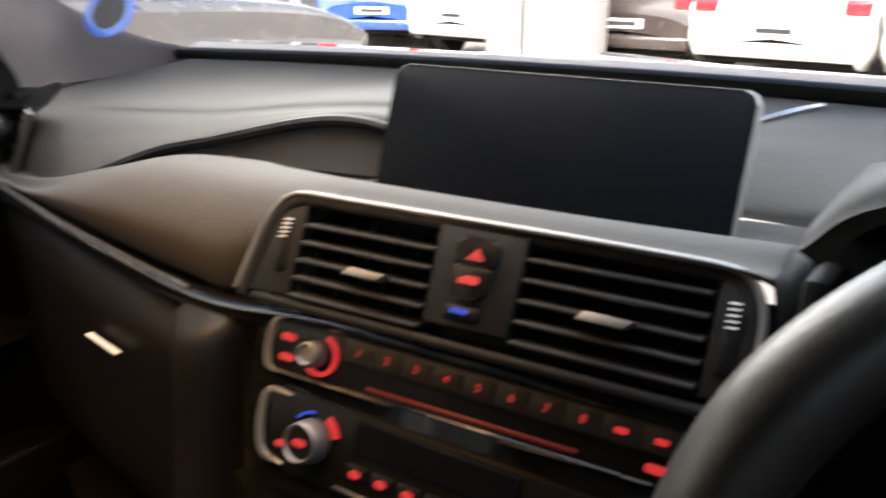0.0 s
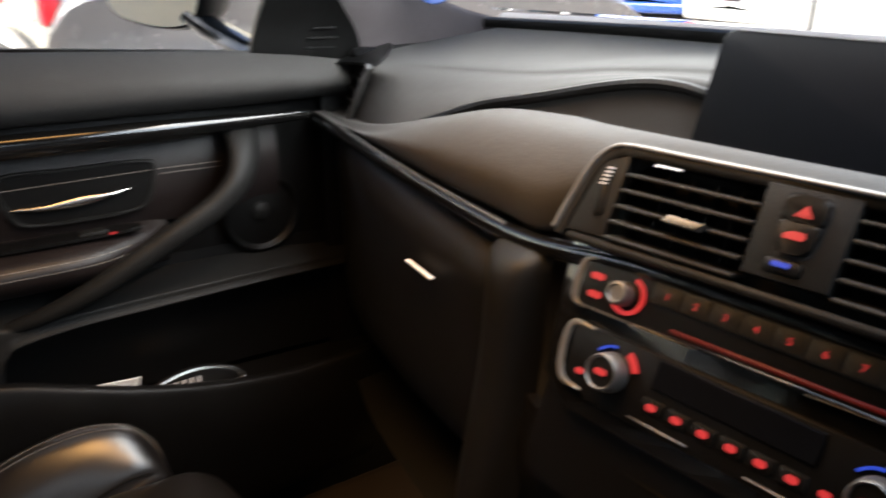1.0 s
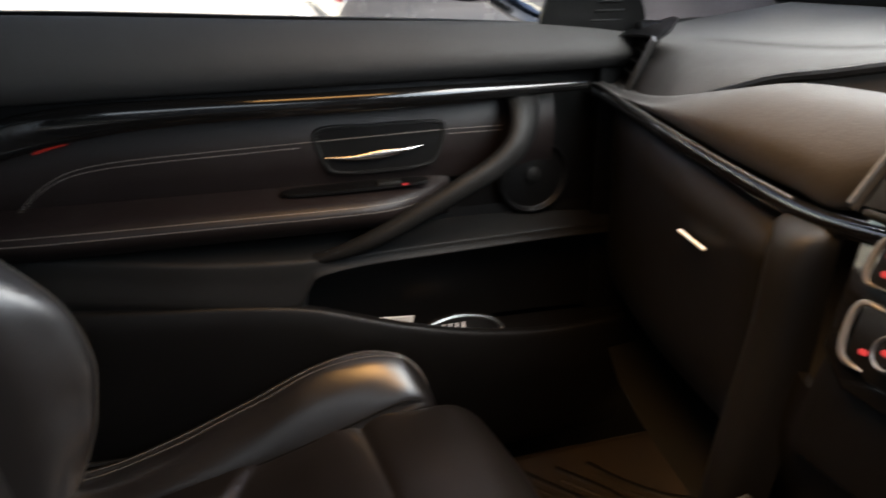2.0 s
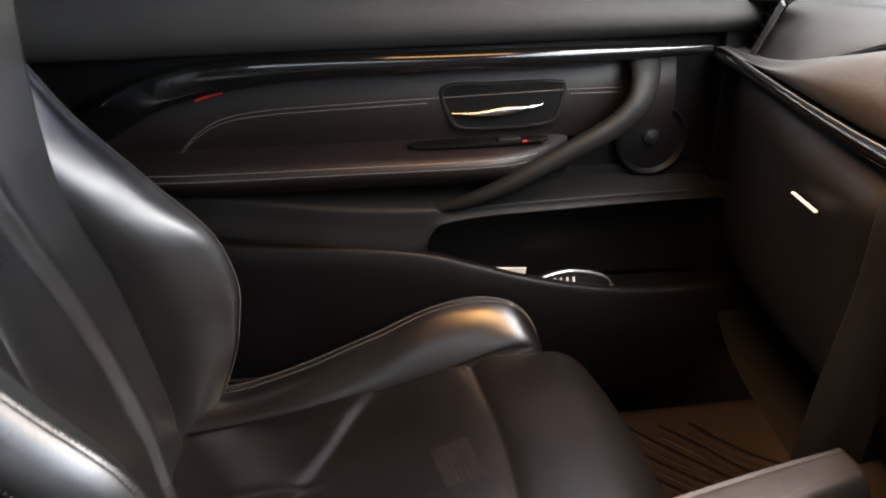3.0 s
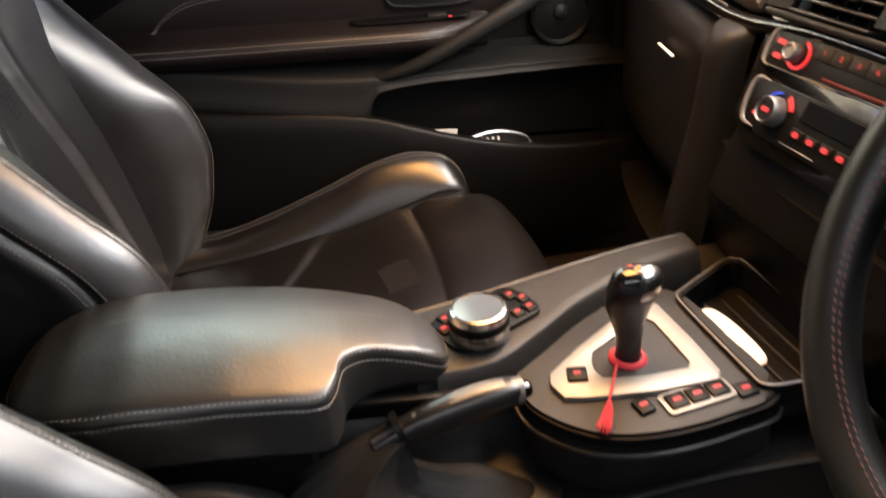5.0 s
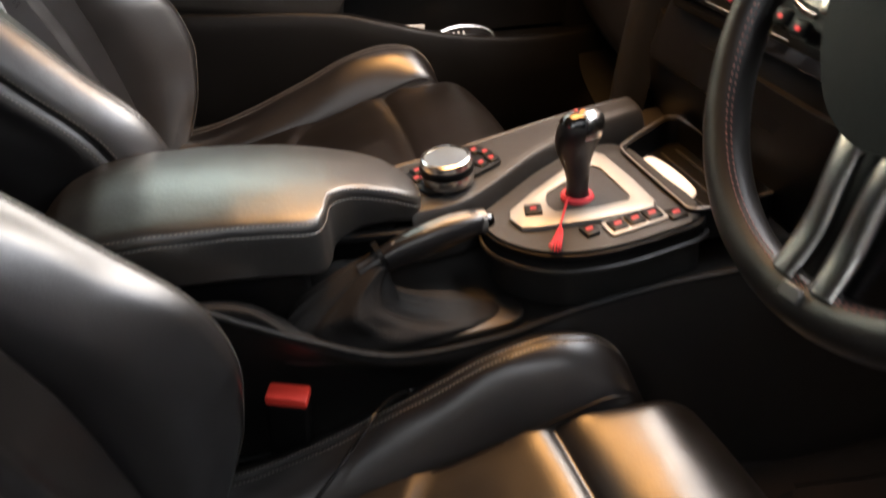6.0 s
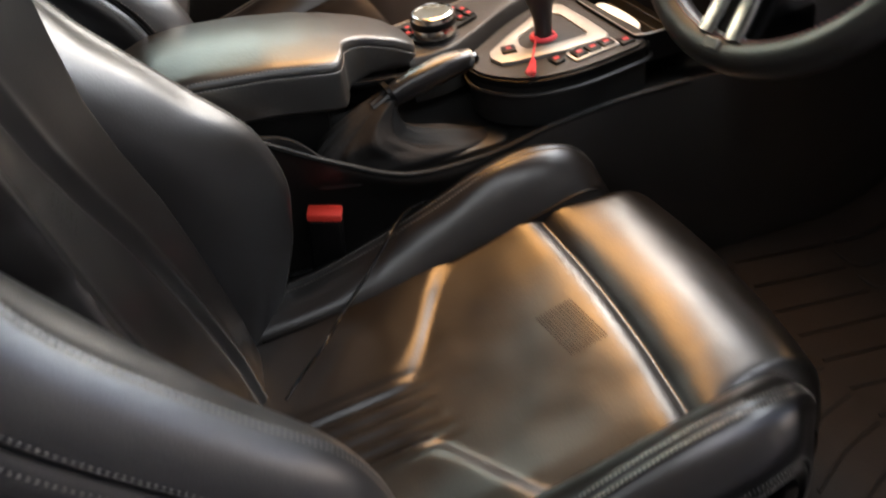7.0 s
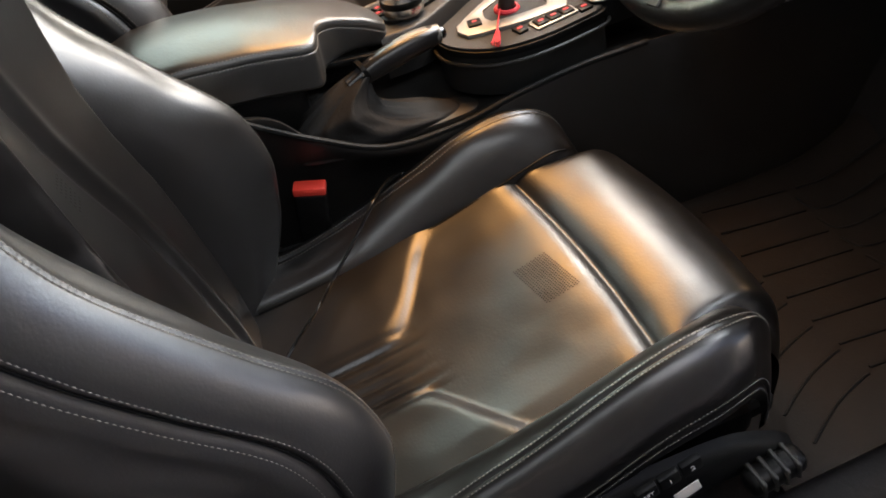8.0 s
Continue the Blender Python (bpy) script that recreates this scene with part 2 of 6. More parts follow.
def frame_slab(outer, inner, depth, bevel=0.0):
    """A flat ring between two outlines of equal point count."""
    bm = bmesh.new()
    k = len(outer)
    rows = []
    for ring, z in ((outer, 0), (outer, depth), (inner, depth), (inner, 0)):
        rows.append([bm.verts.new((x, y, z)) for x, y in ring])
    for a, b in ((0, 1), (1, 2), (2, 3), (3, 0)):
        for i in range(k):
            bm.faces.new((rows[a][i], rows[a][(i + 1) % k], rows[b][(i + 1) % k], rows[b][i]))
    if bevel:
        es = [e for e in bm.edges if all(abs(v.co.z - depth) < 1e-6 for v in e.verts) and len({v in set(rows[1]) for v in e.verts}) == 1]
        bmesh.ops.bevel(bm, geom=es, offset=bevel, segments=2, affect="EDGES", profile=0.5)
    return bm


def roundrect(w, h, r, n=5, cx=0.0, cy=0.0):
    out = []
    for sx, sy, a0 in ((1, 1, 0), (-1, 1, 90), (-1, -1, 180), (1, -1, 270)):
        for i in range(n + 1):
            a = radians(a0 + 90 * i / n)
            out.append((cx + sx * (w / 2 - r) + r * math.cos(a), cy + sy * (h / 2 - r) + r * math.sin(a)))
    return out


def lathe(profile, n=40, m=None, bm=None, caps=True):
    """Turn [(radius, height), ...] about z."""
    rows = [[(r * math.cos(2 * math.pi * i / n), r * math.sin(2 * math.pi * i / n), z) for i in range(n)] for r, z in profile]
    b = sheet(rows, wrap=True, caps=caps, bm=bm)
    if m is not None:
        bmesh.ops.transform(b, matrix=m, verts=b.verts[:])
    return b


def smooth_loop(pts, n):
    """A closed smooth outline through points."""
    k = len(pts)
    p = [pts[-2], pts[-1], *pts, pts[0], pts[1]]
    c = cr(p, (k + 3) * n + 1)
    return [tuple(q) for q in c[2 * n:(k + 2) * n]]


def stitches(lines, pitch=0.0065, length=0.0045, r=0.00075):
    """Rows of short thread stitches along lines of points."""
    bm = bmesh.new()
    for line in lines:
        p = np.asarray(line, float)
        seg = np.linalg.norm(np.diff(p, axis=0), axis=1)
        s = np.concatenate([[0], np.cumsum(seg)])
        for a in np.arange(0, s[-1] - length, pitch):
            e = [np.array([np.interp(x, s, p[:, k]) for k in range(3)]) for x in (a, a + length)]
            d = Vector(e[1] - e[0]).normalized()
            q = d.orthogonal().normalized()
            w = d.cross(q)
            mid = Vector((e[0] + e[1]) / 2)
            ends = [bm.verts.new(Vector(x)) for x in e]
            ring = [bm.verts.new(mid + q * r * cos_ + w * r * sin_) for cos_, sin_ in ((1, 0), (0, 1), (-1, 0), (0, -1))]
            for i in range(4):
                bm.faces.new((ends[0], ring[i], ring[(i + 1) % 4]))
                bm.faces.new((ends[1], ring[(i + 1) % 4], ring[i]))
    return bm


def text_part(body, size, mat, parent, m, label=""):
    cu = bpy.data.curves.new("legend", "FONT")
    cu.body, cu.size, cu.extrude = body, size, 0.0002
    cu.align_x, cu.align_y = "CENTER", "CENTER"
    tmp = bpy.data.objects.new("legend_tmp", cu)
    bm = bmesh.new()
    bm.from_mesh(bpy.data.meshes.new_from_object(tmp))
    bpy.data.objects.remove(tmp)
    return part("legend", bm, mat, parent, label, m, smooth=False)


def smoothstep(a, b, x):
    t = np.clip((np.asarray(x, float) - a) / (b - a), 0, 1)
    return t * t * (3 - 2 * t)


def face(x, y, z, tilt, yaw):
    """A frame whose z looks back to the seats, tilted by degrees and turned."""
    return pose(x, y, z, 90 - tilt, 0, yaw)


IN = Matrix(((0, 0, 1, 0), (1, 0, 0, 0), (0, 1, 0, 0), (0, 0, 0, 1)))   # x ahead, y up, z inwards from the passenger door

# ---------------------------------------------------------------- the ground outside
def tag_structure(ob, label, category):
    return tagged(ob, label, category, kind="structure")


bm = bmesh.new()
bmesh.ops.create_grid(bm, x_segments=40, y_segments=40, size=400)
tag_structure(part("ground", bm, GROUND), "pale brownish paved parking ground", "ground")

# ---------------------------------------------------------------- the shell of the car
bm = bmesh.new()
rbox(1.50, 1.62, 0.04, 0.01, m=pose(0, 0.05, 0.235), bm=bm)
rbox(1.50, 0.05, 0.55, 0.01, m=pose(0, 0.90, 0.50, -28), bm=bm)
rbox(1.50, 0.05, 0.75, 0.01, m=pose(0, -0.78, 0.60), bm=bm)
tag_structure(part("floor", bm, CARPET), "black carpeted car floor with footwell and bulkhead", "car floor")

roof = net([[(x, y, 1.315 - 0.05 * abs(x / 0.6) ** 2.2 - 0.07 * max(0, (y - 0.05) / 0.35) ** 2 - 0.03 * max(0, (-0.3 - y) / 0.5)) for x in (-0.66, -0.45, 0, 0.45, 0.66)] for y in (0.42, 0.2, -0.1, -0.45, -0.9)], 20, 24)
tag_structure(part("roof", sheet(roof, 0.03), LINING), "grey fabric headlining of the car roof", "car roof")
tag_structure(part("rear_wall", rbox(1.45, 0.04, 0.75, 0.01, m=pose(0, -0.93, 0.95)), BLACK), "dark rear shelf and seat wall of the cabin", "car interior")


def a_pillar(sx):
    grid = net([[(sx * a[0], a[1], a[2]) for a in r] for r in (
        ((0.79, 0.52, 0.955), (0.745, 0.60, 0.974), (0.750, 0.70, 0.978), (0.775, 0.80, 0.980), (0.80, 0.875, 0.986), (0.805, 0.92, 0.99)),
        ((0.775, 0.49, 1.02), (0.732, 0.555, 1.022), (0.726, 0.62, 1.024), (0.742, 0.69, 1.024), (0.762, 0.752, 1.022), (0.79, 0.79, 1.020)),
        ((0.745, 0.42, 1.09), (0.712, 0.47, 1.09), (0.702, 0.525, 1.088), (0.710, 0.575, 1.085), (0.725, 0.622, 1.082), (0.745, 0.645, 1.080)),
        ((0.70, 0.31, 1.16), (0.672, 0.35, 1.165), (0.655, 0.40, 1.168), (0.660, 0.45, 1.175), (0.67, 0.48, 1.18), (0.685, 0.505, 1.18)),
        ((0.63, 0.14, 1.26), (0.61, 0.16, 1.27), (0.595, 0.20, 1.275), (0.597, 0.26, 1.28), (0.60, 0.30, 1.285), (0.615, 0.33, 1.285)))], 26, 18)
    foot = np.array([grid[0] + (sx * 0.008, 0.0, -0.055), grid[0] + (sx * 0.004, 0.0, -0.025)])
    return sheet(np.concatenate([foot, grid]), 0.012)


tag_structure(part("pillar_west", a_pillar(-1), LINING), "grey padded windscreen pillar lining", "car pillar")
tag_structure(part("pillar_east", a_pillar(1), LINING), "grey padded windscreen pillar lining", "car pillar")

screen_grid = net([[(-0.80, 0.875, 1.01), (-0.4, 0.955, 1.01), (0, 0.98, 1.01), (0.4, 0.955, 1.01), (0.80, 0.875, 1.01)],
                   [(-0.60, 0.32, 1.285), (-0.35, 0.40, 1.29), (0, 0.43, 1.295), (0.35, 0.40, 1.29), (0.60, 0.32, 1.285)]], 10, 24)
ws = tag_structure(part("window_1", sheet(screen_grid, 0.004), GLASS), "clear curved glass windscreen", "windscreen")
ws.visible_shadow = False
bm = sweep([(-0.80, 0.865, 0.990), (-0.6, 0.915, 0.993), (-0.4, 0.94, 0.997), (0, 0.965, 1.000), (0.4, 0.94, 1.000), (0.73, 0.85, 0.995)], ell(0.016, 0.0095, 12, 3), n=50)
tag_structure(part("trim_windscreen", bm, BLACK), "black seal along the windscreen base", "windscreen trim")
bm = sweep([(-0.82, 0.92, 0.994), (-0.6, 0.96, 0.997), (-0.4, 0.985, 1.001), (0, 1.01, 1.004), (0.4, 0.985, 1.004), (0.75, 0.90, 0.998)], ell(0.02, 0.009, 12), n=50)
tag_structure(part("trim_cowl", bm, CONCRETE), "pale cowl below the windscreen", "cowl")
bonnet = net([[(x, y + 0.10 * (1 - (x / 0.75) ** 2), z - 0.05 * abs(x / 0.75) ** 2.5 + (0.018 if abs(x) == 0.45 else 0)) for x in (-0.82, -0.45, -0.15, 0.15, 0.45, 0.82)] for y, z in ((0.93, 0.985), (1.2, 0.985), (1.6, 0.94), (1.9, 0.86), (2.02, 0.70))], 20, 40)
tag_structure(part("bonnet", sheet(bonnet, 0.01), HOOD), "light grey painted bonnet ahead of the windscreen", "car bonnet")
for sx in (-1, 1):
    bm = rbox(0.11, 1.55, 0.14, 0.03, m=pose(sx * 0.80, 0.0, 0.27))
    tag_structure(part("sill", bm, BLACK), "black plastic door sill", "door sill")
for sx in (-1, 1):
    bm = rbox(0.03, 0.30, 0.42, 0.01, m=pose(sx * 0.70, -0.90, 1.10, 0, sx * -10))
    tag_structure(part("quarter_panel", bm, LINING), "lined rear quarter panel of the cabin", "car interior")
for sx in (-1, 1):
    bm = rbox(0.02, 0.48, 0.74, 0.005, m=pose(sx * 0.752, 0.77, 0.60))
    tag_structure(part("kick_panel", bm, BLACK), "black side panel of the footwell", "car interior")
bm = rbox(0.07, 0.16, 1.05, 0.02, m=pose(0.74, -0.62, 0.80, 10))
tag_structure(part("door_post", bm, BLACK), "black door post beside the seat", "car pillar")


# ---------------------------------------------------------------- dashboard
YAW = 4.3
dash = thing("dashboard", "dark grey soft plastic dashboard with silver trimmed vents", "dashboard", (0, 0.62, 0.9))


def dash_upper():
    """Pad from the long seam over its front crest to the windscreen, over the whole width."""
    seam = ((-0.684, 0.545, 0.874), (-0.62, 0.536, 0.877), (-0.552, 0.526, 0.889), (-0.475, 0.545, 0.918), (-0.411, 0.568, 0.943), (-0.35, 0.588, 0.957), (-0.254, 0.61, 0.981), (-0.185, 0.630, 0.985), (-0.12, 0.680, 0.950), (0.09, 0.700, 0.950), (0.17, 0.700, 0.955), (0.24, 0.66, 0.96), (0.37, 0.63, 0.965), (0.50, 0.63, 0.96), (0.62, 0.58, 0.94), (0.74, 0.56, 0.90))
    crest = ((-0.626, 0.550, 0.957), (-0.605, 0.566, 0.957), (-0.585, 0.582, 0.958), (-0.54, 0.60, 0.960), (-0.47, 0.615, 0.964), (-0.40, 0.627, 0.970), (-0.29, 0.642, 0.985), (-0.19, 0.66, 0.992), (-0.11, 0.705, 0.984), (0.09, 0.735, 0.990), (0.18, 0.748, 0.994), (0.25, 0.72, 1.0), (0.37, 0.70, 1.004), (0.49, 0.70, 1.0), (0.62, 0.62, 0.98), (0.74, 0.60, 0.95))
    rows = [[], [], [], [], [], []]
    for a, b in zip(seam, crest):
        yw = 0.962 - 0.10 * (abs(b[0]) / 0.74) ** 2.2
        zw = 0.992 - 0.008 * (abs(b[0]) / 0.74) ** 2
        rows[0].append((a[0], a[1] - 0.004, min(a[2] - 0.010, 0.938 if a[0] > -0.45 else 0.87)))
        rows[1].append(a)
        rows[2].append((0.45 * a[0] + 0.55 * b[0], 0.5 * a[1] + 0.5 * b[1], 0.4 * a[2] + 0.6 * b[2] + 0.002))
        rows[3].append(b)
        wide = 1.0 + 0.24 * smoothstep(-0.53, -0.63, b[0]) if b[0] < 0 else 1.0
        rows[4].append((b[0] * (0.55 + 0.45 * wide), b[1] + 0.045, b[2] + 0.010 - 0.3 * max(0, b[2] - 1.0)))
        rows[5].append((b[0] * wide, yw, zw))
    return net(rows, 40, 140)


part("upper_pad", sheet(dash_upper()), DASH, dash)


def dash_lower():
    """The rolled lower pad over strip and vents, from the door to the wheel."""
    rows = []
    for x, yl, zl, yb, zr, yr, yv, zv in (
            (-0.74, 0.53, 0.886, 0.515, 0.888, 0.53, 0.545, 0.880),
            (-0.66, 0.515, 0.886, 0.505, 0.890, 0.52, 0.54, 0.884),
            (-0.55, 0.498, 0.884, 0.490, 0.902, 0.515, 0.535, 0.890),
            (-0.45, 0.488, 0.880, 0.480, 0.926, 0.528, 0.560, 0.918),
            (-0.36, 0.482, 0.876, 0.474, 0.948, 0.540, 0.590, 0.935),
            (-0.27, 0.478, 0.874, 0.472, 0.956, 0.545, 0.605, 0.934),
            (-0.215, 0.480, 0.873, 0.474, 0.958, 0.540, 0.61, 0.932),
            (-0.165, 0.495, 0.905, 0.488, 0.9605, 0.536, 0.615, 0.930),
            (-0.12, 0.504, 0.954, 0.497, 0.9625, 0.534, 0.62, 0.930),
            (0.04, 0.512, 0.960, 0.503, 0.9665, 0.540, 0.63, 0.934),
            (0.13, 0.520, 0.962, 0.510, 0.9695, 0.546, 0.635, 0.938),
            (0.165, 0.521, 0.957, 0.513, 0.971, 0.548, 0.635, 0.940),
            (0.172, 0.520, 0.945, 0.515, 0.970, 0.55, 0.63, 0.945),
            (0.178, 0.522, 0.900, 0.518, 0.968, 0.55, 0.63, 0.945),
            (0.184, 0.526, 0.850, 0.524, 0.964, 0.552, 0.63, 0.945)):
        rows.append([(x, yl + 0.02, zl - 0.004), (x, yl, zl), (x, yb, 0.55 * zl + 0.45 * zr), (x, 0.6 * yb + 0.4 * yr, zr - 0.008), (x, yr, zr), (x, 0.5 * yr + 0.5 * yv, 0.45 * zr + 0.55 * zv), (x, yv, zv), (x, yv + 0.02, zv + 0.012)])
    return net(rows, 120, 44)


part("lower_pad", sheet(dash_lower()), DASH, dash)
bm = tube([(-0.665, 0.530, 0.874), (-0.62, 0.523, 0.877), (-0.552, 0.516, 0.888), (-0.475, 0.537, 0.917), (-0.411, 0.560, 0.942), (-0.35, 0.580, 0.957), (-0.254, 0.604, 0.981), (-0.20, 0.618, 0.985), (-0.165, 0.640, 0.972), (-0.13, 0.672, 0.95)], 0.0056, n=70, sides=8)
part("seam", bm, BLACK, dash, "black joint between the dashboard pads")
# gloss strip that runs from the door under the vents
bm = sweep([(-0.73, 0.520, 0.876), (-0.62, 0.500, 0.879), (-0.48, 0.483, 0.873), (-0.34, 0.473, 0.865), (-0.22, 0.468, 0.862), (-0.1, 0.478, 0.874), (0.05, 0.492, 0.876), (0.19, 0.503, 0.878)], ell(0.009, 0.008, 12, 3), n=70)
part("decor_strip", bm, GLOSS, dash, "piano black decor strip")
bm = sweep([(-0.72, 0.512, 0.8895), (-0.62, 0.492, 0.8905), (-0.48, 0.474, 0.884), (-0.34, 0.464, 0.8765), (-0.245, 0.459, 0.873)], ell(0.0011, 0.0014, 10, 3), n=50)
part("strip_edge", bm, FRAME, dash, "slim satin metal edge of the strip")

# instrument hood and cluster behind the wheel
hood = net([[(0.182 + 0.363 * k, y - 0.03 * math.sin(math.pi * k), z + h * math.sin(math.pi * k) ** 0.6) for k in (0, 0.08, 0.3, 0.5, 0.7, 0.92, 1)] for y, z, h in ((0.50, 0.984, 0.064), (0.515, 0.992, 0.072), (0.58, 0.994, 0.056), (0.68, 0.994, 0.016))], 20, 40)
part("instrument_hood", sheet(hood, 0.012), DASH, dash)
bm = rbox(0.33, 0.04, 0.13, 0.015, m=pose(0.37, 0.60, 0.93, -15))
part("instrument_cluster", bm, SCREEN, dash, "dark instrument cluster glass")
bm = rbox(0.46, 0.20, 0.20, 0.04, 3, m=pose(0.40, 0.66, 0.80, -20))
part("lower_cover", bm, TRIM, dash)
part("vent_end_panel", rbox(0.12, 0.05, 0.20, 0.01, 2, m=pose(0.240, 0.560, 0.886)), BLACK, dash)
bm = rbox(0.12, 0.14, 0.10, 0.03, 3, m=pose(0.69, 0.60, 0.90))
part("end_cover", bm, DASH, dash)
part("pad_end_cheek", rbox(0.014, 0.075, 0.135, 0.005, 2, m=pose(0.192, 0.541, 0.903)), TRIM, dash)
# reflected bright line on top near the windscreen, built as a thin chrome strip
bm = sweep([(0.083, 0.742, 0.999), (0.098, 0.775, 1.003), (0.105, 0.82, 1.003), (0.110, 0.875, 1.0)], ell(0.0030, 0.0022, 8), n=24)
part("top_glint_strip", bm, CHROME, dash)

# side vent beside the door
bm = sweep([(-0.624, 0.541, 0.960), (-0.651, 0.539, 0.922), (-0.682, 0.538, 0.880)], ell(0.0055, 0.0025, 10, 3), up=(0, 1, 0), n=20)
sv = part("side_vent", rbox(0.085, 0.04, 0.092, 0.006, 3, m=pose(-0.698, 0.580, 0.914, 0, 36, -6)), BLACK, dash, "black side air vent with a silver edge")
part("vent_edge", bm, FRAME, sv, "slim grey metal edge")
part("vent_cover", sheet(net([[(-0.624, 0.548, 0.957), (-0.66, 0.549, 0.957), (-0.70, 0.545, 0.953), (-0.742, 0.535, 0.946)], [(-0.640, 0.572, 0.964), (-0.675, 0.577, 0.966), (-0.712, 0.577, 0.962), (-0.745, 0.567, 0.955)], [(-0.70, 0.62, 0.970), (-0.715, 0.63, 0.972), (-0.735, 0.635, 0.970), (-0.76, 0.63, 0.962)]], 12, 16), 0.004), BLACK, sv)
for k in range(4):
    part("slat", rbox(0.065, 0.012, 0.003, 0.001, 1, m=pose(-0.690 + 0.011 * k - 0.012, 0.556, 0.887 + 0.017 * k, 0, 6, -6)), TRIM, sv)

# glove box
glove = net([[(x, y0 + 0.035 * k, z) for x, y0, k in ((-0.73, 0.56, 0), (-0.66, 0.53, 0), (-0.57, 0.50, 0), (-0.45, 0.475, 0), (-0.33, 0.460, 0), (-0.275, 0.456, 0), (-0.258, 0.462, 0), (-0.252, 0.49, 0))] for z in (0.49,)] * 1 +
            [[(x, y0 + dy + (0.02 if z < 0.6 else 0), z + dz * ((-0.25 - x) / 0.45)) for x, y0 in ((-0.73, 0.545), (-0.66, 0.508), (-0.57, 0.483), (-0.45, 0.463), (-0.33, 0.451), (-0.278, 0.448), (-0.260, 0.457), (-0.254, 0.485))] for z, dy, dz in ((0.50, 0.10, 0.0), (0.56, 0.040, 0.0), (0.62, 0.016, 0.0), (0.72, 0.010, 0.01), (0.78, 0.006, 0.022), (0.808, 0.004, 0.032), (0.826, 0.010, 0.038), (0.838, 0.022, 0.042), (0.845, 0.040, 0.043), (0.848, 0.060, 0.043))], 40, 50)
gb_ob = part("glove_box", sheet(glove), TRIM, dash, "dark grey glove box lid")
# white colour stands in for the glint along the latch
part("latch", rbox(0.055, 0.0045, 0.0026, 0.0012, 2, m=pose(-0.371, 0.4515, 0.7890, 0, 2, -5)), WHITE, gb_ob, "latch strip with its glint painted white")
# side cheek of the centre stack towards the passenger
cheek = net([[(-0.250, 0.500, 0.862), (-0.228, 0.490, 0.860), (-0.206, 0.490, 0.860), (-0.196, 0.50, 0.860)], [(-0.250, 0.462, 0.853), (-0.228, 0.452, 0.850), (-0.206, 0.455, 0.851), (-0.196, 0.475, 0.852)], [(-0.251, 0.455, 0.835), (-0.229, 0.437, 0.830), (-0.206, 0.440, 0.832), (-0.195, 0.465, 0.835)], [(-0.254, 0.455, 0.75), (-0.232, 0.432, 0.75), (-0.208, 0.433, 0.75), (-0.193, 0.46, 0.75)], [(-0.262, 0.44, 0.62), (-0.238, 0.415, 0.62), (-0.21, 0.414, 0.62), (-0.19, 0.44, 0.62)], [(-0.275, 0.44, 0.45), (-0.25, 0.405, 0.45), (-0.22, 0.40, 0.45), (-0.19, 0.42, 0.45)], [(-0.285, 0.45, 0.26), (-0.26, 0.41, 0.26), (-0.22, 0.40, 0.26), (-0.19, 0.42, 0.26)]], 24, 14)
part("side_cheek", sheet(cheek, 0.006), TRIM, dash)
part("cheek_joint", sweep([(-0.254, 0.460, 0.850), (-0.256, 0.453, 0.75), (-0.266, 0.445, 0.60), (-0.282, 0.448, 0.35)], ell(0.003, 0.003, 8), up=(0, 1, 0), n=20), BLACK, dash)

# centre vents: frame, blades and middle panel
VM = face(0.004, 0.494, 0.931, 27, 4.0) @ pose(0, 0, 0, 0, 0, 1.4)
vent = part("centre_vents", slab([(-0.147, 0.027), (0.148, 0.030), (0.160, 0.024), (0.164, -0.040), (-0.176, -0.043), (-0.160, 0.018)], 0.004), BLACK, dash, "centre air vents in a satin silver frame", m=VM @ pose(0, 0, -0.030))
arch = [(-0.1865, -0.0430), (-0.1825, -0.0230), (-0.1765, 0.0010), (-0.1690, 0.0180), (-0.1585, 0.0285), (-0.1430, 0.0322), (-0.096, 0.0322), (-0.0247, 0.0322), (0.052, 0.0322), (0.1180, 0.0315), (0.1443, 0.0305), (0.1570, 0.0268), (0.1640, 0.0175), (0.1672, 0.005), (0.1672, -0.012), (0.1655, -0.034)]
bm = sweep([VM @ Vector((x, y, 0.004)) for x, y in arch], ell(0.0023, 0.0026, 10), up=VM.to_3x3() @ Vector((0, 0, 1)), n=110)
part("silver_frame", bm, FRAME, vent, "satin silver frame")
bm = sweep([VM @ Vector((x * 0.975, y - 0.0035, 0.000)) for x, y in arch], ell(0.0050, 0.0050, 10, 3), up=VM.to_3x3() @ Vector((0, 0, 1)), n=110)
part("inner_frame", bm, TRIM, vent)
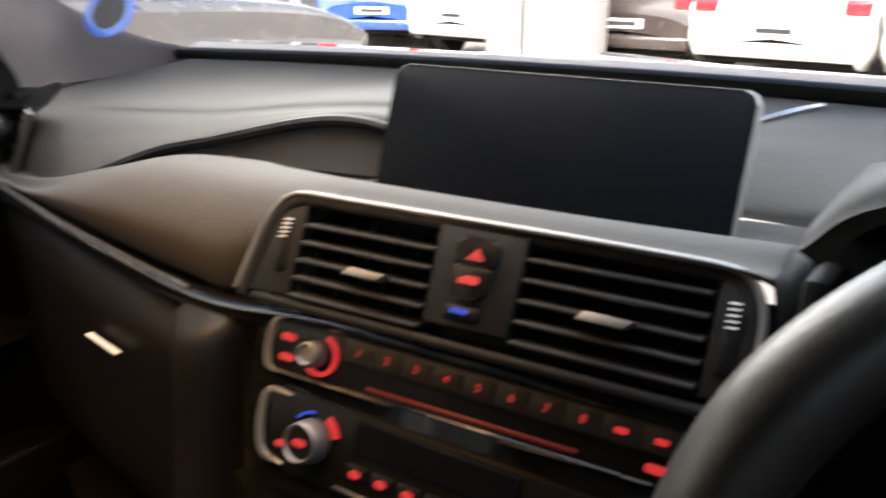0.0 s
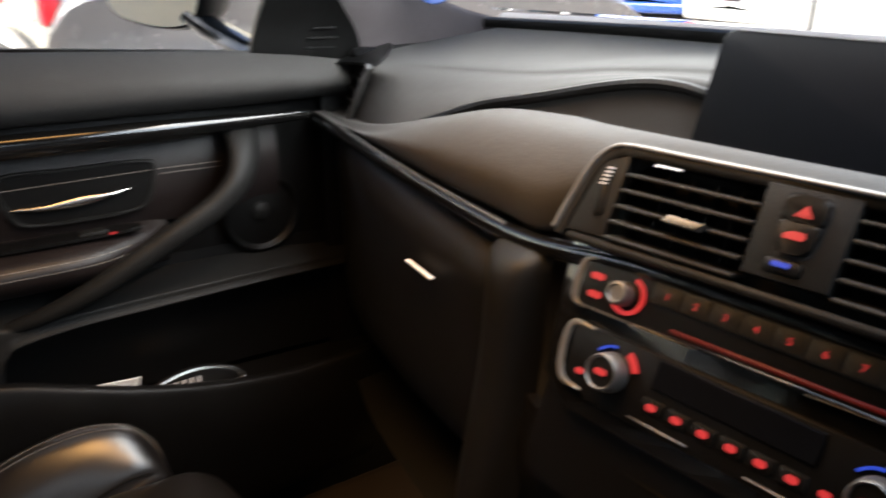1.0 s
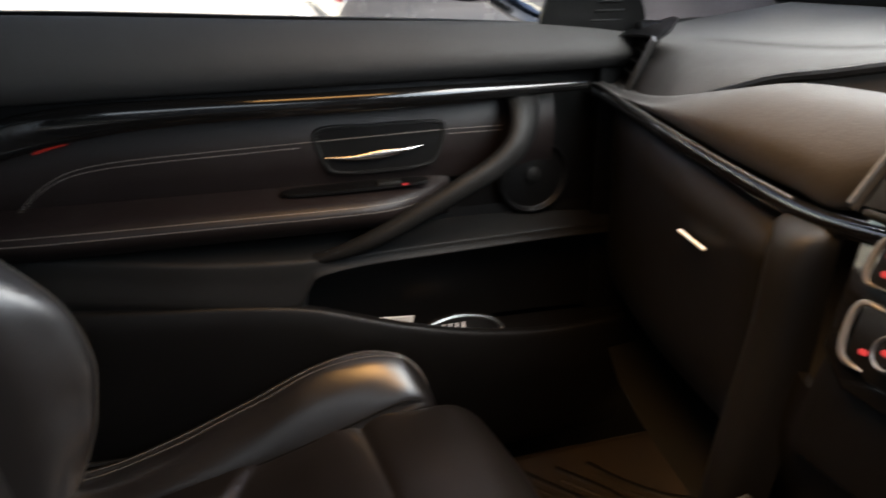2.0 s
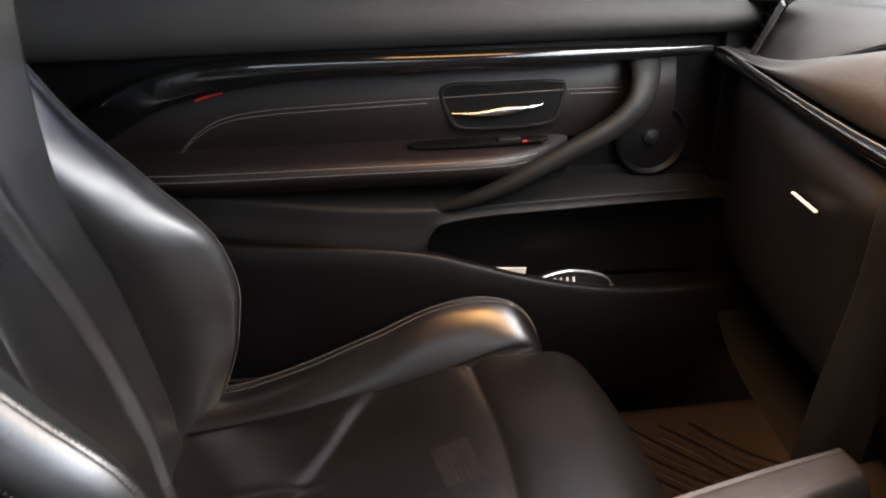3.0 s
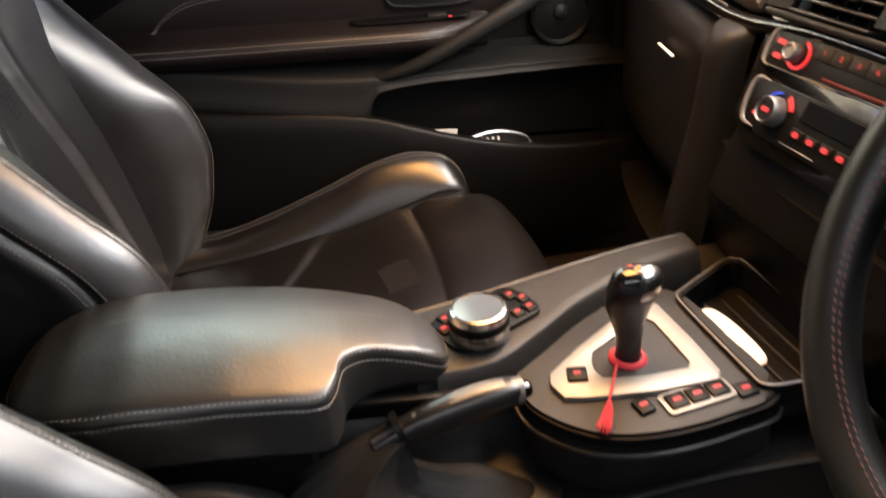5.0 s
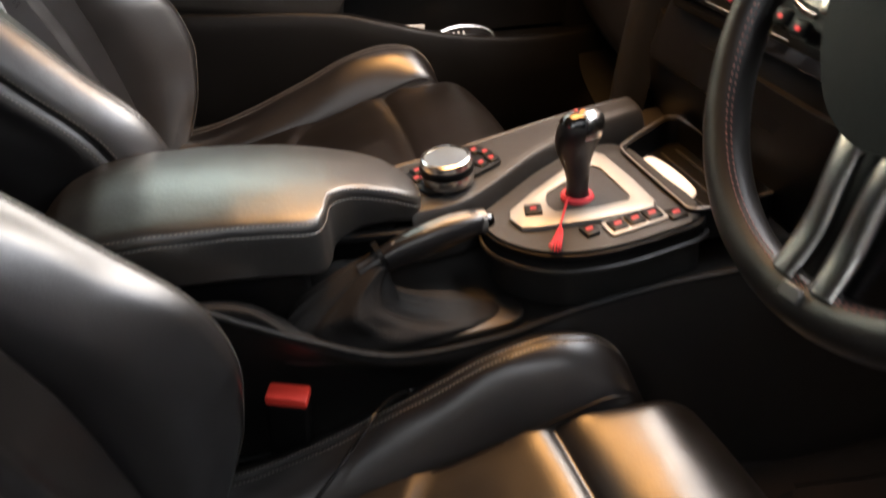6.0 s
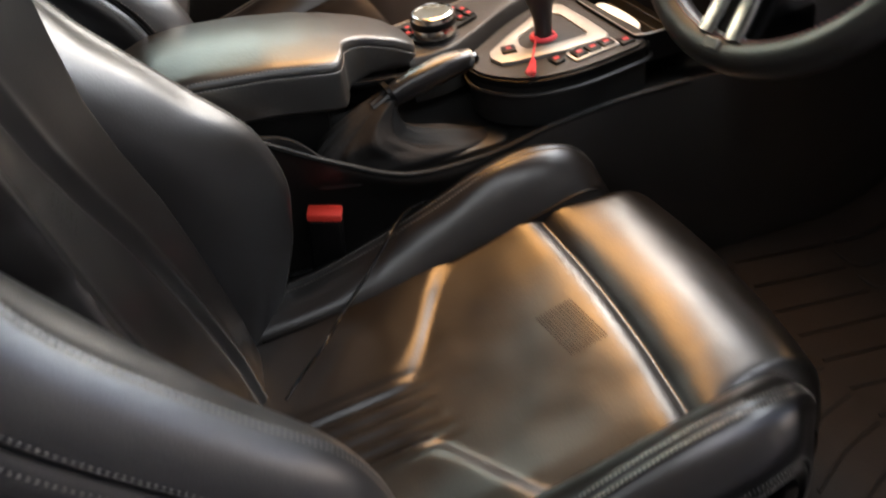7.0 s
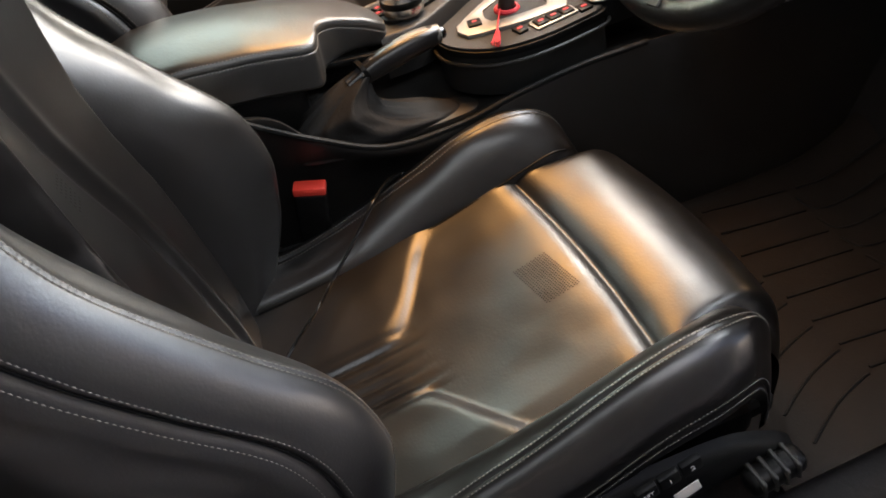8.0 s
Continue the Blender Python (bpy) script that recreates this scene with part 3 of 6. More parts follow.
for sx, cx, y0, sl in ((-1, -0.084, -0.0370, -0.0745), (1, 0.0865, -0.0325, 0.0885)):
    for k in range(5):
        part("slat", rbox(0.108, 0.0030, 0.020, 0.0012, 2, m=VM @ pose(cx, y0 + 0.0124 * k, -0.004, 14)), VENTBLADE, vent)
    for k in range(6):
        part("rear_slat", rbox(0.0022, 0.056, 0.010, 0, 1, m=VM @ pose(cx - 0.05 + 0.02 * k, -0.006, -0.020)), BLACK, vent)
    part("slider", slab([(-0.017, -0.0024), (0.011, -0.0030), (0.017, 0.0022), (-0.012, 0.0030)], 0.009, 0.0012), SATIN, vent, "satin silver vent slider", m=VM @ pose(sl, -0.0125 + 0.002 * sx, 0.004))
    out = [(-0.1625, 0.0175), (-0.1405, 0.0260), (-0.1385, -0.0400), (-0.1760, -0.0420)] if sx < 0 else [(0.1430, 0.0285), (0.1560, 0.0240), (0.1630, 0.0050), (0.1640, -0.0360), (0.1425, -0.0385)]
    end = part("end_panel", slab(out, 0.010, 0.002), TRIM, vent, m=VM @ pose(0, 0, -0.006))
    ex = sx * 0.1528
    part("thumbwheel", rbox(0.0105, 0.036, 0.010, 0.004, 2, m=VM @ pose(ex, -0.008, 0.002, 0, 0, 8 if sx < 0 else -4)), BLACK, end)
    for k in range(5):
        part("wheel_tick", rbox(0.0058, 0.0011, 0.002, 0, 1, m=VM @ pose(ex + (0.0005 * (k - 2) if sx < 0 else 0), 0.0032 * (k - 2) + 0.006, 0.0065)), LEGEND, end)
part("bottom_lip", rbox(0.335, 0.007, 0.014, 0.003, 2, m=VM @ pose(-0.006, -0.0455, -0.002)), TRIM, vent)
mid = part("switch_panel", slab([(-0.0285, 0.0275), (0.0325, 0.0275), (0.0315, -0.0335), (-0.0265, -0.0345)], 0.010, 0.002), TRIM, vent, m=VM @ pose(0, 0, -0.003))
part("switch_recess", slab(smooth_loop([(-0.0125, 0.0215), (0.0025, 0.0245), (0.0175, 0.0215), (0.0165, 0.002), (0.0140, -0.0155), (0.0025, -0.018), (-0.0090, -0.0155), (-0.0120, 0.002)], 5), 0.0006), CARPET, mid, "dark gap round the switches", m=VM @ pose(0, 0, 0.0068))
sw = part("hazard_switch", slab(smooth_loop([(-0.0108, 0.0050), (-0.0108, 0.0150), (-0.0090, 0.0205), (0.0025, 0.0225), (0.0145, 0.0205), (0.0162, 0.0150), (0.0155, 0.0050), (0.0025, 0.0052)], 5), 0.0045, 0.0014), BLACK, mid, "hazard warning switch with a red triangle", m=VM @ pose(0, 0, 0.0072))
tri = frame_slab([(-0.0030, 0.0080), (0.0090, 0.0080), (0.0040, 0.0158)], [(-0.0012, 0.0090), (0.0072, 0.0090), (0.0036, 0.0142)], 0.0006)
part("triangle", tri, RED, sw, "red glowing triangle", m=VM @ pose(0, 0, 0.0117), smooth=False)
part("triangle_core", slab([(-0.0006, 0.0094), (0.0066, 0.0094), (0.0036, 0.0138)], 0.0006), RED, sw, m=VM @ pose(0, 0, 0.0117), smooth=False)
sw = part("lock_switch", slab(smooth_loop([(-0.0105, 0.0038), (0.0025, 0.0042), (0.0153, 0.0038), (0.0145, -0.006), (0.0120, -0.0140), (0.0025, -0.0160), (-0.0070, -0.0140), (-0.0098, -0.006)], 5), 0.0045, 0.0014), BLACK, mid, "central locking switch with a red car symbol", m=VM @ pose(0, 0, 0.0072))
part("car_symbol", slab([(-0.0050, -0.0068), (0.0078, -0.0068), (0.0092, -0.0040), (0.0080, -0.0016), (0.0005, -0.0014), (-0.0048, -0.0036)], 0.0006), RED, sw, m=VM @ pose(0, 0, 0.0117), smooth=False)
part("airflow_wheel", rbox(0.026, 0.010, 0.010, 0.003, 2, m=VM @ pose(0.000, -0.0245, 0.005)), BLACK, mid)
for k in range(4):
    part("blue_mark", rbox(0.0024, 0.0034, 0.001, 0, 1, m=VM @ pose(-0.0050 + 0.0030 * k, -0.0235, 0.0105, 0, 0, -15)), BLUE, mid)

# radio and climate panels
RM = face(0.006, 0.470, 0.848, 22, 5.0)
stack = part("stack_panel", slab([(-0.180, 0.040), (0.165, 0.040), (0.158, -0.072), (0.130, -0.094), (-0.136, -0.094), (-0.166, -0.072)], 0.006, 0.002), GLOSS, dash, "black control panel with red lit buttons", m=RM @ pose(0, 0, -0.012))
part("stack_body", rbox(0.35, 0.22, 0.14, 0.02, 2, m=RM @ pose(-0.004, -0.06, -0.090)), BLACK, dash)
for sx in (-1, 1):
    for pts in (((-0.143, 0.0270), (-0.1540, 0.0235), (-0.1572, 0.0080), (-0.1545, -0.0080), (-0.1440, -0.0125)), ((-0.126, -0.0250), (-0.1480, -0.0270), (-0.1508, -0.0480), (-0.1430, -0.0700), (-0.1220, -0.0730))):
        part("silver_corner", sweep([RM @ Vector((-sx * x + (0.0 if sx < 0 else -0.008), y, 0.0)) for x, y in pts], ell(0.0030, 0.0022, 8), up=RM.to_3x3() @ Vector((0, 0, 1)), n=34, scales=[(0.35, 1), (1, 1), (1.15, 1), (1, 1), (0.3, 1)]), FRAME, stack)
radio = part("radio_panel", slab([(-0.153, 0.026), (0.146, 0.030), (0.146, -0.0045), (-0.040, -0.0085), (-0.152, -0.0115)], 0.006, 0.0015), BLACK, stack, m=RM @ pose(0, 0, -0.005))
for x, y in ((-0.1391, 0.0142), (-0.1373, 0.0), (0.1275, 0.0044)):
    part("legend_bar", slab(roundrect(0.0125, 0.0052, 0.0022, 3, x, y), 0.0016), RED, radio, m=RM @ pose(0, 0, 0.0005), smooth=False)
kn = part("volume_knob", lathe([(0.0, 0.0), (0.0096, 0.0), (0.0092, 0.012), (0.0084, 0.0142), (0.0070, 0.0148), (0.0058, 0.0130), (0.0, 0.0130)], 32, RM @ pose(-0.1115, 0.0085, 0)), FRAME, radio, "silver volume knob with a red ring")
ring = [(0.0118, 0), (0.0150, 0), (0.0150, 0.002), (0.0118, 0.002)]
arc = [[(r * math.cos(a), r * math.sin(a), z) for r, z in ring] for a in np.linspace(radians(-135), radians(75), 24)]
part("red_ring", sheet(arc, wrap=True, caps=True), RED, kn, m=RM @ pose(-0.1085, 0.0085, 0.001))
part("preset_strip", slab([(-0.0885, 0.0100), (-0.0885, 0.0262), (0.1400, 0.0290), (0.1420, 0.0125)], 0.0040, 0.0012), PRESET, radio, "matt strip of preset buttons", m=RM @ pose(0, 0, 0.0))
for k in range(10):
    x, y = -0.0752 + 0.02262 * k, 0.0180 + 0.00026 * k
    b = part("preset_button", rbox(0.0219, 0.0142, 0.004, 0.0012, 2, m=RM @ pose(x, y, 0.0030)), PRESET, radio)
    if k < 8:
        text_part(str(k + 1), 0.0072, RED, b, RM @ pose(x, y, 0.0052))
    else:
        part("legend_bar", slab(roundrect(0.0075, 0.0036, 0.001, 2, x, y), 0.0006), RED, b, m=RM @ pose(0, 0, 0.005), smooth=False)
part("disc_slot", rbox(0.150, 0.0030, 0.004, 0.001, 1, m=RM @ pose(0.0075, -0.0020, 0.0000, 0, 0, 1.4)), REDGLOW, radio, "dim red lit disc slot")
part("slot_lip", rbox(0.20, 0.0026, 0.004, 0.001, 1, m=RM @ pose(0.010, -0.0065, 0.0012, 0, 0, 1.2)), GLOSS, radio)
part("chrome_line", rbox(0.106, 0.0013, 0.003, 0.0006, 1, m=RM @ pose(-0.097, -0.0103, 0.001, 0, 0, 1.1)), FRAME, stack)
part("chrome_line", rbox(0.094, 0.0013, 0.003, 0.0006, 1, m=RM @ pose(0.080, -0.0062, 0.001, 0, 0, 2.5)), FRAME, stack)
part("chrome_line", rbox(0.050, 0.0013, 0.003, 0.0006, 1, m=RM @ pose(0.114, 0.0310, 0.001, 0, 0, 2)), FRAME, stack)
clim = part("climate_panel", slab([(-0.146, -0.0245), (0.140, -0.0215), (0.140, -0.064), (0.116, -0.078), (-0.118, -0.078), (-0.142, -0.064)], 0.006, 0.0015), BLACK, stack, m=RM @ pose(0, 0, -0.005))
for kx in (-0.1015, 0.0900):
    k1 = part("climate_knob", lathe([(0.0, 0.0), (0.0155, 0.0), (0.0150, 0.006), (0.0138, 0.0140), (0.0126, 0.0152), (0.0114, 0.0132), (0.0, 0.0126)], 40, RM @ pose(kx, -0.050, 0.001)), FRAME, clim, "silver ringed temperature knob")
    part("knob_face", lathe([(0.0, 0.0), (0.0112, 0.0), (0.0110, 0.0006), (0, 0.0007)], 30, RM @ pose(kx, -0.050, 0.0139)), BLACK, k1)
    part("legend_bar", slab(roundrect(0.0105, 0.0046, 0.002, 3), 0.001), RED, k1, m=RM @ pose(kx, -0.050, 0.0147), smooth=False)
    for a0, a1, r1, mt in ((20, 60, 0.0240, RED), (92, 140, 0.0205, BLUE)):
        arc = [[(r * math.cos(a), r * math.sin(a), z) for r, z in ((0.0185, 0), (r1, 0), (r1, 0.0015), (0.0185, 0.0015))] for a in np.linspace(radians(a0), radians(a1), 12)]
        part("scale_arc", sheet(arc, wrap=True, caps=True), mt, clim, m=RM @ pose(kx, -0.050, 0.0015), smooth=False)
    part("legend_bar", slab(roundrect(0.0075, 0.0045, 0.002, 3, kx - 0.0265, -0.0595), 0.0016), RED, clim, m=RM @ pose(0, 0, 0.0005), smooth=False)
for k in range(6):
    x = -0.0604 + 0.0208 * k
    b = part("climate_button", rbox(0.0190, 0.0115, 0.006, 0.002, 2, m=RM @ pose(x, -0.0600, 0.0)), BLACK, clim)
    part("legend_bar", slab(roundrect(0.0082, 0.0050, 0.0022, 3, x, -0.0600), 0.001), RED, b, m=RM @ pose(0, 0, 0.003), smooth=False)
part("display_glass", rbox(0.120, 0.022, 0.004, 0.001, 1, m=RM @ pose(-0.006, -0.036, 0.0016)), SCREEN, clim)
for x in (-0.052, 0.040):
    part("chrome_line", rbox(0.050, 0.0012, 0.003, 0.0005, 1, m=RM @ pose(x, -0.0735, 0.001)), FRAME, clim)
lower = net([[(-0.205, 0.462, 0.735), (-0.15, 0.448, 0.730), (0, 0.448, 0.730), (0.15, 0.455, 0.730), (0.20, 0.47, 0.735)], [(-0.20, 0.45, 0.66), (-0.15, 0.445, 0.66), (0, 0.45, 0.66), (0.14, 0.455, 0.66), (0.185, 0.47, 0.66)], [(-0.195, 0.47, 0.58), (-0.15, 0.475, 0.58), (0, 0.48, 0.58), (0.14, 0.485, 0.58), (0.17, 0.49, 0.58)]], 14, 30)
part("stack_apron", sheet(lower, 0.01), BLACK, dash)

# display standing on the dash
SM = face(-0.0205, 0.613, 0.985, 20, YAW)
disp = thing("display_screen", "wide black infotainment screen with a thin silver rim on the dashboard", "screen", (-0.026, 0.62, 0.93))
part("housing", slab(roundrect(0.2820, 0.130, 0.010), 0.011, 0.0015), SATIN, disp, "thin silver rim", m=SM @ pose(0, -0.0085, -0.0125))
part("glass", slab(roundrect(0.2805, 0.1285, 0.0095), 0.004, 0.0022, 3), SCREEN, disp, "switched-off black glass", m=SM @ pose(-0.0004, -0.0085, -0.0035))
part("back_cover", rbox(0.24, 0.10, 0.022, 0.008, 2, m=SM @ pose(0, -0.012, -0.023)), BLACK, disp)
part("foot", rbox(0.10, 0.05, 0.05, 0.008, 2, m=pose(-0.026, 0.632, 0.924)), BLACK, disp)
# ---------------------------------------------------------------- seats
def seat(label):
    """Sports seat, built about its own middle line; y and z as on the driver's side."""
    ob = thing("car_seat", label, "car seat", (0, 0.0, 0.26), group="front seats")
    # cushion middle: profile from the back to the front lip
    prof = cr([(-0.27, 0.352), (-0.18, 0.362), (-0.08, 0.378), (0.03, 0.402), (0.11, 0.424), (0.18, 0.444), (0.25, 0.458), (0.30, 0.455), (0.338, 0.430), (0.352, 0.39), (0.350, 0.33)], 260)
    nu = 110
    us = np.linspace(-0.186, 0.186, nu)
    grid = np.zeros((len(prof), nu, 3))
    for i, (y, z) in enumerate(prof):
        d = np.zeros(nu)
        fade = 1.0 - smoothstep(0.30, 0.345, y)
        d += (1 - smoothstep(0.14, 0.24, y)) * 0.004 * smoothstep(0.10, 0.19, np.abs(us))                      # rises to the bolsters
        bend = 0.012 * (us / 0.18) ** 2 * math.exp(-((y - 0.18) / 0.06) ** 2)
        r = np.full(nu, y - 0.180)                                                                    # cross seam with a soft valley ahead of it
        d -= np.where(r > 0, 0.0115 * np.exp(-np.abs(r) / 0.015), 0.0115 * np.exp(-np.abs(r) / 0.015))
        d += 0.0015 * np.exp(-((r - 0.085) / 0.05) ** 2)
        d -= smoothstep(0.20, 0.30, y) * 0.10 * smoothstep(0.142, 0.198, np.abs(us)) ** 3
        # two raised rear pads with a slanting front edge and a pleated middle
        au = np.abs(us - 0.012)
        e = 0.046 + 0.150 * smoothstep(-0.085, 0.050, y)
        pad = smoothstep(-0.022, 0.024, au - e)
        d += 0.0066 * pad - 0.0006 * np.exp(-((au - e + 0.010) / 0.006) ** 2) * (1 - smoothstep(0.0, 0.05, y))
        mid = (1 - smoothstep(0.050, 0.062, au)) * (1 - smoothstep(-0.13, -0.03, y - 0.4 * au))
        d += 0.0017 * mid * np.cos((us - 0.012) * 2 * math.pi / 0.022)
        d -= 0.006 * np.exp(-(y / 0.10) ** 2) * np.cos(np.clip(us / 0.15, -1, 1) * math.pi / 2)
        d += 0.0007 * np.array([noise.noise(Vector((u * 18, y * 18, 3.1))) for u in us]) * fade
        narrow = 1 + 0.02 * smoothstep(0.22, 0.35, y)
        xs = us * narrow
        edge = smoothstep(0.25, 0.35, y) * 0.02 * (us / 0.188) ** 2
        grid[i, :, 0], grid[i, :, 1], grid[i, :, 2] = xs, y - edge - bend, z + d
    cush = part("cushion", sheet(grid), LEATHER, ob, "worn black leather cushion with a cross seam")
    # perforated patch: rows of small dimples
    bm = bmesh.new()
    for a in range(22):
        for b in range(15):
            u, y = -0.030 + 0.0033 * a + 0.00165 * (b % 2), 0.096 + 0.0031 * b + 0.0005 * a
            j = int(np.argmin(np.abs(us - u)))
            i = int(np.argmin(np.abs(prof[:168, 0] - y)))
            c = Vector((u, y, grid[i, j, 2] + 0.0007))
            vs = [bm.verts.new(c + Vector((0.00105 * math.cos(t), 0.00105 * math.sin(t), 0))) for t in (0, 1.05, 2.09, 3.14, 4.19, 5.24)]
            bm.faces.new(vs)
    part("perforation", bm, CARPET, cush)

    for sx in (-1, 1):
        crest = [(-0.25, 0.395, 0.36), (-0.14, 0.405, 0.372), (-0.06, 0.428, 0.384), (0.03, 0.462, 0.402), (0.11, 0.496, 0.424), (0.175, 0.511, 0.444), (0.222, 0.508, 0.458), (0.250, 0.494, 0.456), (0.268, 0.468, 0.440), (0.276, 0.43, 0.415), (0.274, 0.38, 0.37)]
        rows = []
        for y, zc, zs in crest:
            k = smoothstep(0.18, 0.278, y)
            o = 0.024 * k
            w = 0.012 * np.exp(-((y - 0.02) / 0.12) ** 2)
            rows.append([(sx * x, yy, zz) for x, yy, zz in (
                (0.171, y, zs - 0.016), (0.179, y, zs + 0.011), (0.197, y, 0.42 * zs + 0.58 * zc + 0.004), (0.218 - 0.3 * o, y, zc - 0.004), (0.238 - o * 0.6, y - 0.1 * o, zc), (0.256 - o, y - 0.3 * o, zc - 0.010),
                (0.268 - o + w * 0.3, y - 0.5 * o, max(0.345, zc - 0.035)), (0.272 - o, y - 0.5 * o, max(0.34, zc - 0.070)), (0.266 - o, y - 0.5 * o, max(0.325, zc - 0.10)))])
        for k in (0.5, 0.03):
            rows.append([(sx * 0.21 + (x - sx * 0.21) * k, 0.2765, 0.40 + (z - 0.40) * k) for x, y, z in rows[10]])
        n = 80
        g = net(rows, 130, n)
        col = [8 * c / (n - 1) for c in range(n)]
        pinch = np.array([0.0024 * math.exp(-((c - 3.60) / 0.12) ** 2) for c in col])
        low = np.array([0.0022 * math.exp(-((c - 6.95) / 0.10) ** 2) for c in col])
        g[:, :, 2] -= pinch[None, :]
        g[:, :, 0] -= sx * low[None, :]
        g[:, :, 2] += 0.0009 * np.sin(g[:, :, 1] * 55 + 5 * sx) * np.exp(-((g[:, :, 0] - sx * 0.222) / 0.012) ** 2)
        bo = part("cushion_bolster", sheet(g), LEATHER, ob)
        at = lambda c: int(round(c / 8 * (n - 1)))
        part("top_stitching", stitches([g[4:104, at(3.36)] + (sx * -0.0004, 0, 0.0009), g[4:104, at(3.84)] + (0, 0, 0.0009)], 0.0046, 0.0036, 0.00085), THREAD, bo, "double row of grey stitching")
        part("side_stitching", stitches([g[8:104, at(6.72)] + (sx * 0.0008, 0, 0), g[8:104, at(7.18)] + (sx * 0.0008, 0, 0)], 0.0046, 0.0036, 0.0006), THREAD, bo, "double row of grey stitching")
        part("piping", tube([tuple(q) for q in g[3:80:6, 8] + (sx * -0.001, 0, -0.001)], 0.0018, n=50, sides=6), BLACK, bo)

    # backrest: middle panel with raised wings, bolsters, shell
    hs = (0.30, 0.36, 0.43, 0.50, 0.56, 0.63, 0.70, 0.76, 0.82, 0.88, 0.95, 1.02)
    yc = (-0.232, -0.236, -0.246, -0.262, -0.277, -0.295, -0.316, -0.332, -0.344, -0.352, -0.357, -0.363)
    ew = (0.165, 0.170, 0.174, 0.175, 0.172, 0.164, 0.150, 0.142, 0.150, 0.166, 0.178, 0.170)
    yb = (-0.222, -0.192, -0.160, -0.142, -0.138, -0.160, -0.218, -0.268, -0.310, -0.334, -0.356, -0.385)
    hw = (0.250, 0.258, 0.264, 0.268, 0.270, 0.270, 0.268, 0.264, 0.254, 0.236, 0.205, 0.165)
    h2 = np.linspace(0.30, 1.02, 130)
    uw = np.linspace(-1, 1, 130)
    g = np.zeros((130, 130, 3))
    for i, h in enumerate(h2):
        e, c = np.interp(h, hs, ew), np.interp(h, hs, yc)
        ridge = float(np.interp(h, (0.30, 0.45, 0.55, 0.65, 0.75, 0.85, 0.95, 1.02), (0.082, 0.088, 0.086, 0.074, 0.052, 0.040, 0.034, 0.030)))
        proud = float(np.interp(h, (0.30, 0.42, 0.55, 0.70, 0.82, 0.95), (0.004, 0.010, 0.020, 0.031, 0.042, 0.048)))
        u = uw * (e + 0.004)
        s = np.abs(u)
        wing = ((s - ridge) / (e - ridge)).clip(0, 1)
        d = 0.006 * smoothstep(-0.010, 0.006, s - ridge) + proud * wing ** 0.9 + 0.0035 * np.exp(-((s - ridge - 0.006) / 0.008) ** 2)
        d -= (proud + 0.018) * smoothstep(e - 0.016, e + 0.004, s) ** 1.8
        d -= 0.0022 * np.exp(-((s - ridge + 0.011) / 0.005) ** 2)
        d += 0.004 * (1 - (s / max(ridge, 0.03)).clip(0, 1) ** 2)
        d += 0.0012 * np.array([noise.noise(Vector((x * 20, h * 9, 5.0))) for x in u])
        g[i, :, 0], g[i, :, 1], g[i, :, 2] = u, c + d, h
    pan = part("backrest_panel", sheet(g), LEATHER_LIT, ob)
    bm = bmesh.new()
    for a in range(12):
        for b in range(5):
            p = g[74 + a // 2, 63] + ((a % 2) * 0.0024 + 0.0055 * b - 0.012, 0.0007, 0.0045 * (a % 2) * 0.5)
            bm.faces.new([bm.verts.new(Vector(p) + Vector((0.0011 * math.cos(t), 0, 0.0011 * math.sin(t)))) for t in (0, 1.05, 2.09, 3.14, 4.19, 5.24)])
    part("perforation", bm, CARPET, pan)
    for sx in (-1, 1):
        rows = []
        for h, c, b, w, e in zip(hs, yc, yb, hw, ew):
            q = b
            rows.append([(sx * x, y, z) for x, y, z in (
                (e - 0.006, c - 0.014, h), (e + 0.002, c + 0.004, h), (e + 0.16 * (w - e), 0.50 * c + 0.50 * q, h + 0.001), (e + 0.42 * (w - e), 0.15 * c + 0.85 * q + 0.002, h + 0.002), (w - 0.044, q - 0.002, h + 0.004), (w - 0.030, q + 0.001, h + 0.004), (w - 0.014, q - 0.009, h + 0.004),
                (w - 0.001, q - 0.028, h + 0.002), (w + 0.004, q - 0.050, h), (w + 0.006, q - 0.085, h), (w, min(q - 0.14, -0.33), h - 0.01), (w - 0.03, min(c - 0.12, -0.40), h - 0.02))])
        g = net(rows, 120, 111)
        col = np.linspace(0, 11, 111)
        g[:, :, 1] += 0.0012 * np.sin(g[:, :, 2] * 70) * np.exp(-((np.abs(g[:, :, 0]) - 0.215) / 0.02) ** 2)
        g[:, :, 1] -= 0.0016 * np.exp(-((col - 4.95) / 0.10) ** 2)[None, :]
        g[:, :, 0] -= sx * 0.0034 * np.exp(-((col - 8.05) / 0.16) ** 2)[None, :]
        g[:, :, 0] += sx * 0.0022 * np.exp(-((col - 8.75) / 0.35) ** 2)[None, :]
        folds = np.array([[noise.noise(Vector((0.4 * y * 9, z * 26 + y * 14, 8.0 + sx))) for x, y, z in r] for r in g])
        g[:, :, 0] += sx * 0.0030 * folds * smoothstep(8.6, 9.4, col)[None, :]
        bo = part("backrest_bolster", sheet(g), LEATHER_LIT, ob)
        part("front_stitching", stitches([g[8:112, 48] + (0, 0.0008, 0), g[8:112, 51] + (0, 0.0009, 0)], 0.0048, 0.0036, 0.00045), THREAD, bo, "double row of grey stitching")
        part("side_stitching", stitches([g[8:112, 77] + (sx * 0.0009, 0, 0), g[8:112, 84] + (sx * 0.0009, 0, 0)], 0.0048, 0.0037, 0.00062), THREAD, bo, "double row of grey stitching")
